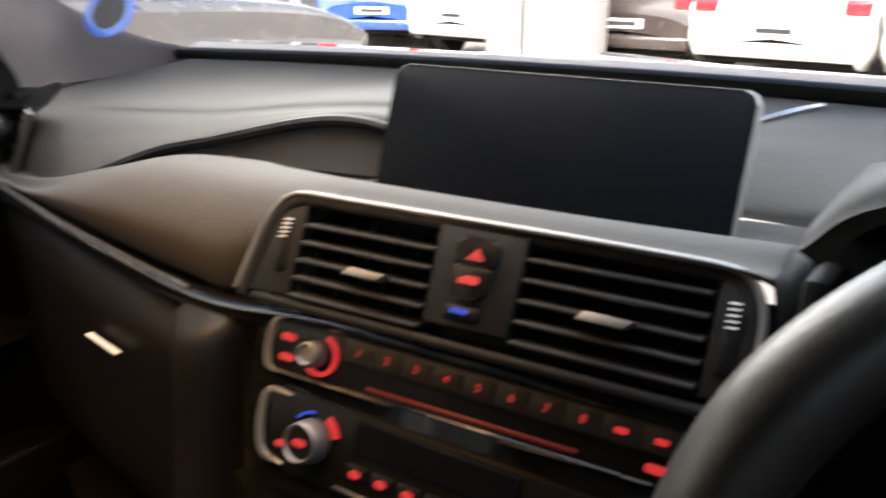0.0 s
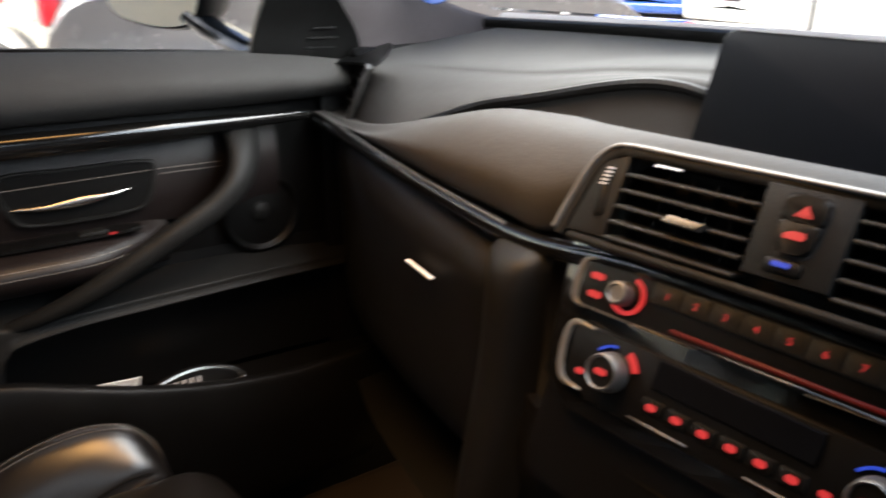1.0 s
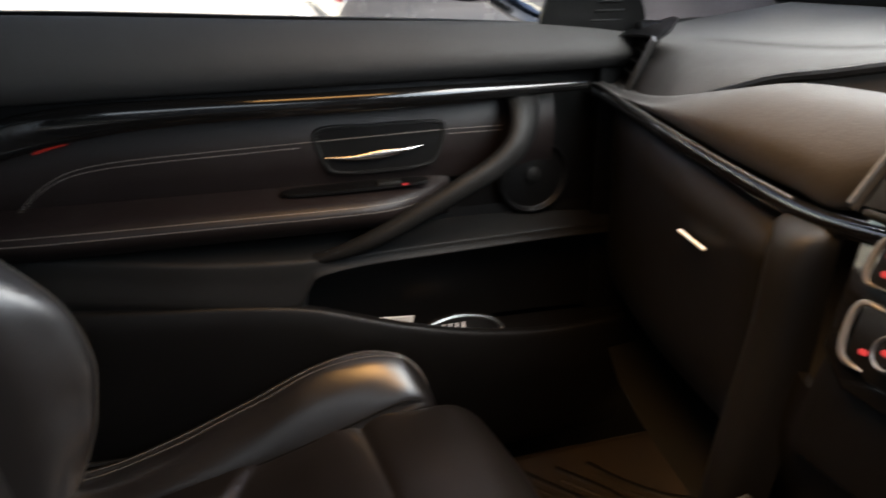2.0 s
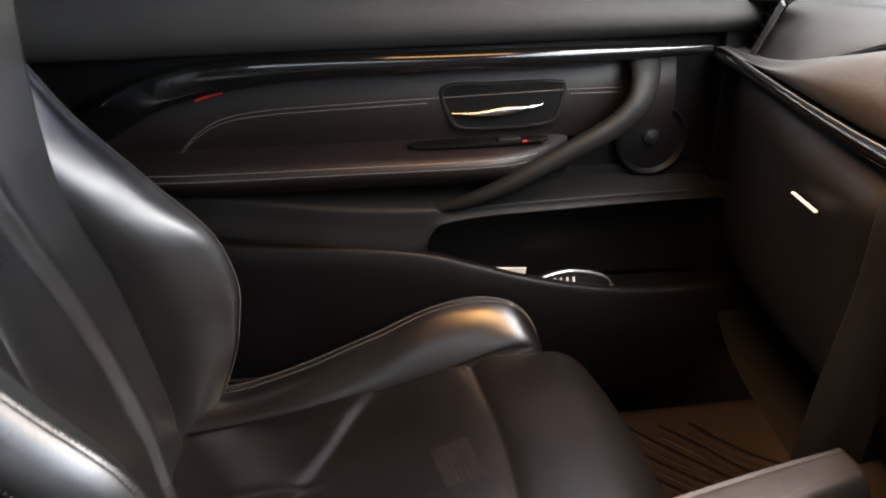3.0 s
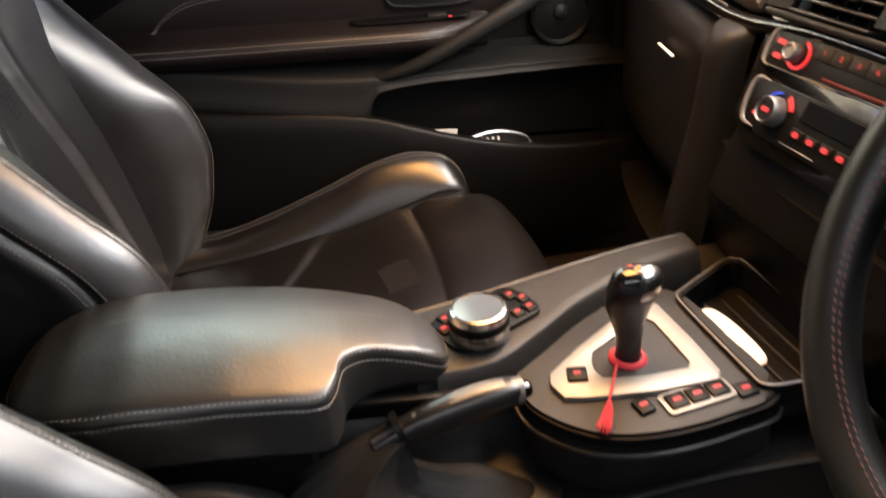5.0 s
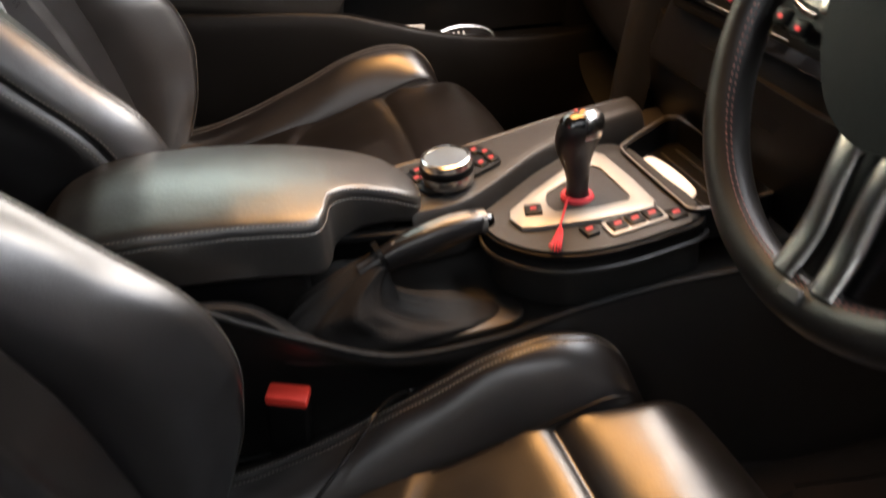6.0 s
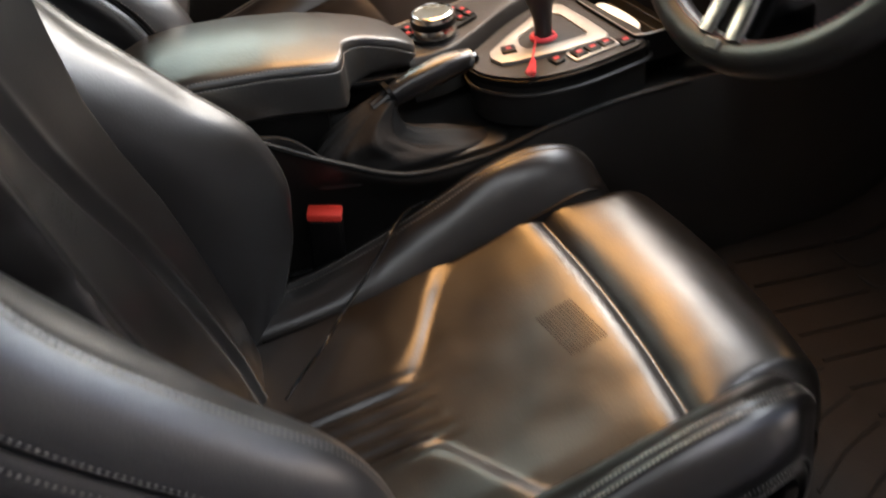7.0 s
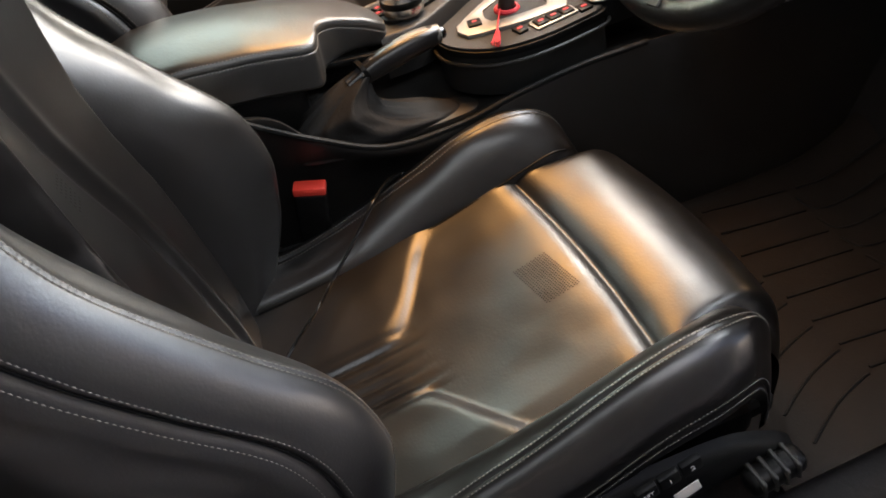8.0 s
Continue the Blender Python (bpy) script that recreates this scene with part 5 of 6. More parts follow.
for i, (cx, cy, cz, rx, ry) in enumerate(spine):
    k = i / (len(spine) - 1)
    amp = 0.16 * math.sin(math.pi * min(1, k * 1.08)) ** 0.8
    ring = []
    for t in np.linspace(0, 2 * math.pi, 73)[:-1]:
        f = 1 + amp * (0.50 * math.sin(5 * t + 0.6) + 0.30 * math.sin(11 * t + 1.5 * k) + 0.16 * math.sin(19 * t)) + 0.05 * math.sin(16 * k + 2 * math.sin(t))
        lift = 0.006 * k * (1 - k) * 4 * math.sin(3 * t + 1.0)
        ring.append((cx + rx * f * math.cos(t), cy + ry * f * math.sin(t), cz + lift))
    rows.append(ring)
rows = np.array(rows)
g = np.transpose(np.array([cr(rows[:, j], 46) for j in range(72)]), (1, 0, 2))
boot = part("boot", sheet(g, wrap=True, caps=True), BOOT, hb, "creased black leather boot")
part("boot_collar", sweep([(0.0455, 0.020, 0.5875), (0.0445, 0.026, 0.5895)], ell(0.0165, 0.0180, 18), n=4), BLACK, hb)
part("boot_plate", slab(smooth_loop([(0.03, -0.06), (0.040, 0.10), (0.050, 0.158), (0.074, 0.174), (0.096, 0.152), (0.1035, 0.06), (0.1035, -0.04), (0.08, -0.10)], 6), 0.006, 0.002), CONSOLE, hb, "rounded plate under the boot", m=pose(0, 0, 0.5005))

# ---------------------------------------------------------------- steering wheel
WM = pose(0.369, 0.336, 0.897, 90 - 25, 0, 0)      # x right, y up along the rim, z towards the driver
wheel = thing("steering_wheel", "black leather sports steering wheel with silver spokes", "steering wheel", (0.369, 0.336, 0.897))
TURNED = 8.0
WR = WM @ pose(0, 0, 0, 0, 0, TURNED)
rows = []
for t in np.linspace(0, 2 * math.pi, 121)[:-1]:
    th = 0.0170 + 0.0025 * (math.exp(-((math.degrees(t) - 35) / 14) ** 2) + math.exp(-((math.degrees(t) - 145) / 14) ** 2))
    ring = []
    for a in np.linspace(0, 2 * math.pi, 17)[:-1]:
        r = 0.1785 + th * math.cos(a)
        ring.append(WR @ Vector((r * math.cos(t), r * math.sin(t), th * 1.05 * math.sin(a))))
    rows.append(ring)
rows.append(rows[0])
bm = sheet(np.array(rows), wrap=True)
bmesh.ops.remove_doubles(bm, verts=bm.verts[:], dist=1e-5)
rim_ob = part("rim", bm, WHEELHIDE, wheel)
sl = [[WR @ Vector(((0.1785 - 0.0172 * math.cos(q)) * math.cos(t), (0.1785 - 0.0172 * math.cos(q)) * math.sin(t), 0.0180 * math.sin(q))) for t in np.linspace(0, 2 * math.pi, 140)] for q in (0.55, 0.75)]
part("stitching", stitches([np.array(s) for s in sl], 0.006, 0.0045, 0.0007), material("red_grey_thread", (0.35, 0.16, 0.14), 0.8), rim_ob)
hubring = smooth_loop([(-0.075, 0.045), (0, 0.06), (0.075, 0.045), (0.085, 0.0), (0.05, -0.055), (0.0, -0.075), (-0.05, -0.055), (-0.085, 0.0)], 6)
hubp = part("airbag_cover", slab(hubring, 0.050, 0.014, 4), TRIM, wheel, m=WR @ pose(0, 0, -0.030))
part("badge", lathe([(0, 0), (0.026, 0.0), (0.026, 0.002), (0.023, 0.003), (0, 0.003)], 32, WR @ pose(0, 0, 0.0195)), BLACK, hubp, "round badge")
for q, mt in ((0, CARBLUE), (1, WHITE), (2, CARBLUE), (3, WHITE)):
    part("badge_quarter", slab([(0, 0)] + [(0.0175 * math.cos(radians(90 * q + 9 * k)), 0.0175 * math.sin(radians(90 * q + 9 * k))) for k in range(11)], 0.0006), mt, hubp, m=WR @ pose(0, 0, 0.0226), smooth=False)
for sx in (-1, 1):
    sp1 = part("side_spoke", sheet(net([[WR @ Vector((sx * x, y + dy, z)) for x, y, z in ((0.060, 0.0, 0.012), (0.100, 0.002, 0.006), (0.135, 0.010, 0.002), (0.168, 0.016, 0.0))] for dy in (0.032, 0.012, -0.010, -0.028)], 12, 20), 0.014), BLACK, wheel)
    part("spoke_bezel", sheet(net([[WR @ Vector((sx * x, y + dy, z)) for x, y, z in ((0.088, 0.0, 0.013), (0.115, 0.004, 0.010), (0.140, 0.010, 0.007))] for dy in (0.004, 0.0, -0.004)], 8, 12), 0.006), GLOSS, sp1, "gloss black switch roller")
    part("switch_strip", sweep([WR @ Vector((sx * x, y, z)) for x, y, z in ((0.096, -0.008, 0.0150), (0.110, -0.006, 0.0135), (0.124, -0.002, 0.0120))], ell(0.0016, 0.0024, 8, 3), n=14), CHROME, sp1, "slim chrome strip under the roller")
    for x, y, z in ((0.140, 0.012, 0.009), (0.089, 0.002, 0.015)):
        part("switch_end", rbox(0.012, 0.015, 0.007, 0.003, 3, m=WR @ pose(sx * x, y, z)), CHROME, sp1, "chrome end of the switch")
    for k, (x, y) in enumerate(((0.100, 0.022), (0.130, 0.026), (0.106, -0.018), (0.128, -0.013))):
        b = part("wheel_switch", rbox(0.015, 0.012, 0.006, 0.002, 2, m=WR @ pose(sx * x, y, 0.013)), BLACK, sp1)
        part("legend_bar", slab(roundrect(0.0045, 0.003, 0.001, 2), 0.0006), RED, b, m=WR @ pose(sx * x, y, 0.0164), smooth=False)
# lower double spoke in satin silver
for sx in (-1, 1):
    part("lower_spoke", sweep([WR @ Vector((sx * x, y, z)) for x, y, z in ((0.022, -0.055, 0.010), (0.017, -0.09, 0.012), (0.016, -0.13, 0.008), (0.018, -0.165, 0.012))], ell(0.0105, 0.0045, 14, 4), up=WR.to_3x3() @ Vector((0, 0, 1)), n=26), CHROME, wheel, "satin silver lower spoke")
part("lower_cover", slab([(-0.04, -0.05), (0.04, -0.05), (0.024, -0.165), (-0.024, -0.165)], 0.008, 0.003), BLACK, wheel, m=WR @ pose(0, 0, -0.010))
part("rim_badge", rbox(0.018, 0.010, 0.004, 0.001, 1, m=WR @ pose(0.0, -0.172, 0.0175)), SATIN, wheel)
part("column", lathe([(0.0, -0.26), (0.05, -0.26), (0.048, -0.10), (0.06, -0.04), (0, -0.035)], 24, WM), BLACK, wheel)
for sx in (-1, 1):
    part("stalk", tube([WM @ Vector((sx * 0.05, 0.0, -0.07)), WM @ Vector((sx * 0.10, 0.012, -0.07)), WM @ Vector((sx * 0.165, 0.02, -0.06))], 0.008, n=16, sides=10), BLACK, wheel)
# ---------------------------------------------------------------- passenger door
door = thing("passenger_door", "closed black car door with brown leather insert and gloss strip", "car door", (-0.76, 0.1, 0.3))
bm = rbox(0.03, 1.42, 0.62, 0.01, 2, m=pose(-0.775, -0.12, 0.625))
part("panel", bm, BLACK, door)
# upper pad along the window
prof_top = [(-0.738, 0.984), (-0.732, 0.992), (-0.722, 0.990), (-0.708, 0.979), (-0.696, 0.964), (-0.691, 0.946), (-0.697, 0.928), (-0.716, 0.912), (-0.735, 0.906), (-0.76, 0.905)]
rows = []
for y, dz, dx in ((-0.80, 0.036, -0.005), (-0.50, 0.028, -0.002), (-0.22, 0.017, 0), (0.08, 0.0, 0), (0.30, -0.011, 0), (0.45, -0.019, -0.004), (0.56, -0.028, -0.012)):
    rows.append([(x + dx, y, z + dz * smoothstep(0.90, 1.0, z)) for x, z in prof_top])
part("upper_pad", sheet(net(rows, 50, 36)), DASH, door, "dark soft pad below the window")
# piano black strip: along the door, then bending down at its rear end
bm = sweep([(-0.722, 0.50, 0.888), (-0.714, 0.30, 0.8885), (-0.712, 0.11, 0.889), (-0.712, -0.06, 0.890), (-0.714, -0.18, 0.884), (-0.718, -0.27, 0.866), (-0.724, -0.34, 0.832), (-0.732, -0.40, 0.79)], ell(0.011, 0.014, 14, 2.6), n=70, scales=[(0.4, 0.45), (1, 0.9), (1, 1), (1, 1.15), (1, 1.5), (1, 1.7), (1, 1.8), (1, 1.6)])
part("gloss_strip", bm, GLOSS, door, "piano black decor strip")
part("ambient_strip", sweep([(-0.7145, -0.185, 0.8612), (-0.716, -0.20, 0.8580), (-0.718, -0.222, 0.8515)], ell(0.0016, 0.0016, 6), n=20), lamp_material("red_ambient", (0.9, 0.04, 0.02), 0.02), door, "thin red ambient light")
# brown leather insert
rows = []
for y, zt, zb, b in ((-0.46, 0.80, 0.72, 0.0), (-0.36, 0.845, 0.75, 0.003), (-0.25, 0.872, 0.765, 0.006), (-0.10, 0.881, 0.768, 0.008), (0.12, 0.881, 0.768, 0.008), (0.30, 0.880, 0.765, 0.006), (0.46, 0.880, 0.76, 0.0)):
    rows.append([(-0.752 + b + 0.012 * math.sin(math.pi * k), y, zb + (zt - zb) * k) for k in (0, 0.15, 0.35, 0.6, 0.85, 1)])
g = net(rows, 230, 56)
cup = smooth_loop([(0.112, 0.850), (0.19, 0.853), (0.275, 0.852), (0.292, 0.842), (0.282, 0.80), (0.262, 0.788), (0.20, 0.786), (0.140, 0.788), (0.122, 0.802)], 6)


def inside(loop, y, z):
    """True where a point lies within a closed outline."""
    hit = False
    for (y0, z0), (y1, z1) in zip(loop, loop[1:] + loop[:1]):
        if (z0 > z) != (z1 > z) and y < y0 + (z - z0) * (y1 - y0) / (z1 - z0):
            hit = not hit
    return hit


bm = sheet(g)
hole = [((a - 0.2) * 0.95 + 0.2, (b - 0.82) * 0.92 + 0.82) for a, b in cup]
bmesh.ops.delete(bm, geom=[f for f in bm.faces if inside(hole, *f.calc_center_median()[1:])], context="FACES")
ins = part("insert", bm, BROWN, door, "dark brown leather insert with curved stitching")
seamline = cr([(0.375, 0.837), (0.29, 0.838), (0.22, 0.8375), (0.097, 0.835), (-0.02, 0.833), (-0.133, 0.830), (-0.189, 0.822), (-0.224, 0.805), (-0.248, 0.784), (-0.267, 0.763)], 120)
seamline = [(-0.7312 - 0.004 * smoothstep(-0.15, -0.28, y), y, z) for y, z in seamline]
part("stitching", stitches([[(x, y, z) for x, y, z in seamline if y > 0.292 or y < 0.10], [(x, y, z - 0.0065) for x, y, z in seamline if y > 0.292], [(x, y - 0.003, z - 0.0065) for x, y, z in seamline if y < 0.10]], 0.0046, 0.0036, 0.00085), THREAD, ins, "double row of grey stitching")
# lever recess
cup = smooth_loop([(0.112, 0.850), (0.19, 0.853), (0.275, 0.852), (0.292, 0.842), (0.282, 0.80), (0.262, 0.788), (0.20, 0.786), (0.140, 0.788), (0.122, 0.802)], 6)
c2 = [((x - 0.2) * 0.93 + 0.2, (y - 0.82) * 0.88 + 0.82) for x, y in cup]
rec = part("handle_bezel", frame_slab(cup, c2, 0.006, 0.002), TRIM, door, "recessed chrome door lever", m=Matrix.Translation((-0.736, 0, 0)) @ IN)
bowl = [[(-0.733 - d, 0.2 + (x - 0.2) * k, 0.82 + (y - 0.82) * k) for x, y in c2] for k, d in ((1.02, -0.001), (0.98, 0.012), (0.92, 0.020), (0.5, 0.026), (0.05, 0.028))]
part("handle_bowl", sheet(np.array(bowl), wrap=True, caps=True), BLACK, rec)
part("lever", sweep([(-0.7295, 0.125, 0.812), (-0.7255, 0.16, 0.8105), (-0.724, 0.20, 0.8130), (-0.724, 0.235, 0.8165), (-0.7285, 0.257, 0.819)], ell(0.0026, 0.0040, 12), n=30, scales=[(0.6, 0.4), (1, 0.9), (1, 1.5), (1, 0.7), (0.6, 0.25)]), CHROME, rec, "chrome lever")
# armrest ledge with a window switch
rows = []
for y, k in ((-0.46, 0.5), (-0.30, 0.9), (-0.20, 1.0), (0.0, 1.0), (0.12, 1.0), (0.20, 0.92), (0.26, 0.55), (0.30, 0.2)):
    dz = -0.012 * (y + 0.2)
    rows.append([(-0.755 + (x + 0.755) * k, y, z + dz) for x, z in ((-0.755, 0.778), (-0.735, 0.776), (-0.705, 0.770), (-0.686, 0.764), (-0.677, 0.752), (-0.680, 0.738), (-0.695, 0.724), (-0.72, 0.716), (-0.755, 0.712))])
g = net(rows, 80, 40)
led = part("armrest_ledge", sheet(g), BROWN, door)
part("stitching", stitches([g[10:66, 17] + (0.0006, 0, 0.0004), g[10:66, 20] + (0.0008, 0, 0)], 0.0046, 0.0036, 0.00085), THREAD, led, "double row of grey stitching")
swp = part("window_switch", slab(smooth_loop([(0.07, -0.012), (0.16, -0.016), (0.25, -0.010), (0.262, 0.0), (0.25, 0.012), (0.14, 0.016), (0.07, 0.012)], 5), 0.004, 0.001), BLACK, led, "window switch with a small red light", m=Matrix.Translation((-0.718, 0, 0.770)) @ Matrix(((0, -1, 0, 0), (1, 0, 0, 0), (0, 0, 1, 0), (0, 0, 0, 1))))
part("switch_key", rbox(0.016, 0.034, 0.008, 0.003, 2, m=pose(-0.714, 0.205, 0.7745)), TRIM, swp)
part("red_light", rbox(0.003, 0.006, 0.002, 0, 1, m=pose(-0.703, 0.226, 0.7738)), RED, swp)
# pull handle sweeping down across the door
bm = sweep([(-0.745, 0.402, 0.888), (-0.710, 0.400, 0.862), (-0.688, 0.384, 0.824), (-0.680, 0.350, 0.795), (-0.676, 0.300, 0.770), (-0.676, 0.245, 0.743), (-0.680, 0.190, 0.715), (-0.692, 0.13, 0.69), (-0.715, 0.06, 0.67)], ell(0.014, 0.018, 16), up=(1, 0, 0), n=60, scales=[(1.8, 0.6), (1.6, 0.6), (1.35, 0.65), (1.2, 0.7), (1.1, 0.7), (1.0, 0.7), (0.9, 0.7), (0.7, 0.6), (0.4, 0.5)])
part("pull_handle", bm, TRIM, door, "long dark pull handle")
spk = part("speaker", lathe([(0, 0.0), (0.050, 0.0), (0.055, 0.004), (0.056, 0.010), (0.053, 0.012), (0.050, 0.008), (0.047, 0.005), (0.018, 0.009), (0, 0.010)], 44, Matrix.Translation((-0.754, 0.432, 0.752)) @ IN @ pose(0, 0, 0)), BLACK, door, "round door speaker")
part("dome", lathe([(0, 0), (0.013, 0.0), (0.012, 0.004), (0.006, 0.007), (0, 0.008)], 24, Matrix.Translation((-0.745, 0.430, 0.756)) @ IN), TRIM, spk)
# lower trim with its long pocket
rows = []
for y, zt, zb, x in ((-0.62, 0.76, 0.72, -0.735), (-0.40, 0.742, 0.695, -0.712), (-0.20, 0.718, 0.668, -0.698), (-0.06, 0.698, 0.646, -0.690), (0.02, 0.690, 0.632, -0.688), (0.062, 0.687, 0.630, -0.688), (0.078, 0.686, 0.635, -0.688), (0.088, 0.686, 0.650, -0.689), (0.104, 0.685, 0.661, -0.690), (0.17, 0.685, 0.667, -0.695), (0.26, 0.685, 0.667, -0.700), (0.38, 0.684, 0.667, -0.706), (0.48, 0.681, 0.664, -0.715), (0.58, 0.675, 0.658, -0.725)):
    k = smoothstep(0.066, 0.098, y)
    rows.append([(a, y, b) for a, b in ((x - 0.05, zt + 0.015), (x - 0.02, zt + 0.004), (x - 0.004, zt - 0.002), (x - 0.001, 0.75 * zt + 0.25 * zb), (x, 0.5 * (zt + zb)), (x + 0.002, 0.25 * zt + 0.75 * zb), (x + 0.004, zb), (x + 0.002 - 0.010 * k, zb - 0.014 * (1 - k) - 0.003 * k), (x - 0.02 - 0.01 * k, zb - 0.06 * (1 - k)), (x - 0.05, zb - 0.12 * (1 - k) + 0.006 * k))])
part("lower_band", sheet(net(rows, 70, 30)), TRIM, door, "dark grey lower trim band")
rows = []
for y, zt in ((0.085, 0.683), (0.16, 0.684), (0.25, 0.684), (0.36, 0.683), (0.47, 0.68), (0.58, 0.672)):
    rows.append([(-0.756, y, zt + 0.03), (-0.752, y, zt + 0.006), (-0.748, y, zt - 0.03), (-0.748, y, zt - 0.08), (-0.750, y, zt - 0.15)])
part("pocket_lining", sheet(net(rows, 30, 18)), BLACK, door)
rows = []
for y, zt, x in ((-0.62, 0.70, -0.725), (-0.35, 0.668, -0.700), (-0.15, 0.645, -0.685), (-0.02, 0.634, -0.680), (0.08, 0.619, -0.676), (0.15, 0.598, -0.670), (0.22, 0.576, -0.665), (0.32, 0.552, -0.662), (0.44, 0.536, -0.664), (0.58, 0.535, -0.672)):
    rows.append([(x - 0.030, y, zt - 0.03), (x - 0.018, y, zt - 0.003), (x - 0.008, y, zt), (x, y, zt - 0.008), (x + 0.006, y, zt - 0.05), (x + 0.002, y, 0.45), (x - 0.02, y, 0.36), (x - 0.05, y, 0.31)])
part("pocket_wall", sheet(net(rows, 60, 34)), BLACK, door)
part("pocket_floor", rbox(0.075, 0.52, 0.01, 0.002, 1, m=pose(-0.715, 0.33, 0.522, -2)), BLACK, door)
# window glass, mirror corner and outside mirror
wg = net([[(-0.750, 0.57, 0.945), (-0.747, 0.20, 0.965), (-0.745, -0.25, 0.985), (-0.749, -0.75, 1.0)], [(-0.66, 0.28, 1.19), (-0.64, 0.10, 1.25), (-0.63, -0.25, 1.275), (-0.64, -0.75, 1.25)]], 8, 20)
gl = part("window_glass", sheet(wg, 0.004), GLASS, door, "clear side window")
gl.visible_shadow = False
part("window_seal", sweep([(-0.735, 0.56, 0.961), (-0.736, 0.30, 0.980), (-0.737, 0.08, 0.993), (-0.737, -0.22, 1.010), (-0.741, -0.78, 1.030)], ell(0.006, 0.004, 8), n=40), BLACK, door)
part("mirror_corner", sheet(net([[(-0.733, 0.585, 0.955), (-0.733, 0.51, 0.966), (-0.735, 0.425, 0.974)], [(-0.722, 0.575, 0.995), (-0.726, 0.52, 1.005), (-0.73, 0.435, 1.010)], [(-0.705, 0.54, 1.045), (-0.708, 0.50, 1.06), (-0.715, 0.45, 1.06)]], 16, 12), 0.01), BLACK, door, "black corner trim with a small tweeter grille")
for k in range(3):
    part("grille_bar", rbox(0.004, 0.05 - 0.008 * k, 0.003, 0.001, 1, m=pose(-0.722 + 0.004 * k, 0.525, 0.975 + 0.013 * k, 0, 0, 0)), TRIM, door)
mir = thing("door_mirror", "dark outside door mirror with its glass", "door mirror", (-0.86, 0.46, 0.97))
MM = pose(-0.93, 0.366, 1.056, 90, 0, 33) @ Matrix.Diagonal((0.80, 1, 1, 1))          # glass face, x to the driver, y up, z to the rear
face_loop = smooth_loop([(-0.108, 0.02), (-0.095, 0.060), (-0.03, 0.074), (0.07, 0.070), (0.104, 0.050), (0.108, -0.01), (0.085, -0.052), (0.02, -0.062), (-0.07, -0.050), (-0.100, -0.022)], 6)
shell = [[MM @ Vector((x * k, y * k, z)) for x, y in face_loop] for k, z in ((0.97, 0.004), (1.05, 0.002), (1.09, -0.012), (1.08, -0.04), (0.95, -0.075), (0.6, -0.10), (0.05, -0.108))]
part("shell", sheet(np.array(shell), wrap=True, caps=True), BLACK, mir)
part("mirror_glass", slab(face_loop, 0.003), MIRROR, mir, "mirror glass", m=MM @ pose(0, 0, 0.0035))
part("foot", sweep([(-0.73, 0.47, 0.968), (-0.80, 0.455, 0.972), (-0.86, 0.43, 0.99), (-0.89, 0.41, 1.01)], ell(0.03, 0.014, 12), n=18), GLOSS, mir)

# key fob and card lying in the door pocket
fob = thing("key_fob", "black key fob with a silver rim in the door pocket", "key fob", (-0.70, 0.29, 0.545))
FM = pose(-0.702, 0.300, 0.535, 0, 68, 0)
part("body", slab(smooth_loop([(0.0, -0.062), (0.016, -0.046), (0.025, 0.0), (0.016, 0.046), (0.0, 0.062), (-0.016, 0.046), (-0.025, 0.0), (-0.016, -0.046)], 6), 0.012, 0.003), BLACK, fob, m=FM)
part("silver_rim", sweep([FM @ Vector((x * 1.05, y * 1.05, 0.010)) for x, y in smooth_loop([(0.0, -0.062), (0.016, -0.046), (0.025, 0.0), (0.016, 0.046), (0.0, 0.062), (-0.016, 0.046), (-0.025, 0.0), (-0.016, -0.046)], 6)] , ell(0.005, 0.004, 8), n=60, caps=True), CHROME, fob)
for k in range(4):
    part("key_mark", rbox(0.008, 0.003, 0.001, 0, 1, m=FM @ pose(-0.012, -0.024 + 0.010 * k, 0.0125)), LEGEND, fob)
card = thing("parking_card", "small pale card standing in the door pocket", "card", (-0.70, 0.20, 0.55))
part("sheet", rbox(0.0015, 0.060, 0.045, 0.0005, 1, m=pose(-0.705, 0.200, 0.556, -6, 14, 0)), WHITE, card)

# ---------------------------------------------------------------- floor mats
def floor_mat(x0, label, lines, broad=1.7):
    ob = thing("floor_mat", label, "floor mat", (x0, 0.55, 0.257), group="floor mats")
    g = net([[(x0 + x, y, z + (0.016 if abs(x) > 0.2 else 0)) for x in (-0.24, -0.215, -0.1, 0, 0.1, 0.215, 0.24)] for y, z in ((0.26, 0.262), (0.36, 0.262), (0.55, 0.262), (0.68, 0.266), (0.76, 0.300), (0.83, 0.36))], 60, 60)
    g[:, :, 2] += 0.0035 * np.array([[noise.noise(Vector((x * 9, y * 7, x0))) for x, y, z in r] for r in g])
    part("sheet", sheet(g, 0.004), MAT, ob)

    def on(x, y):
        i, j = np.unravel_index(np.argmin((g[:, :, 0] - x) ** 2 + (g[:, :, 1] - y) ** 2), g.shape[:2])
        return (x, y, g[i, j, 2] + 0.0005)

    for width, line in lines:
        pts = [on(x, y) for x, y in line if abs(x - x0) < 0.205 and y < 0.80]
        if len(pts) > 1:
            part("rib", sweep(pts, ell(broad * width, 0.0016, 8), n=24), BLACK, ob)
    return ob


arcs = []
for k in range(9):
    xk = -0.775 + 0.026 * k
    arcs.append((0.0036 if k % 2 == 0 else 0.0016, [(xk, 0.40), (xk + 0.055, 0.455), (xk + 0.11, 0.51), (xk + 0.165, 0.555), (xk + 0.21, 0.61), (xk + 0.235, 0.68), (xk + 0.245, 0.76)]))
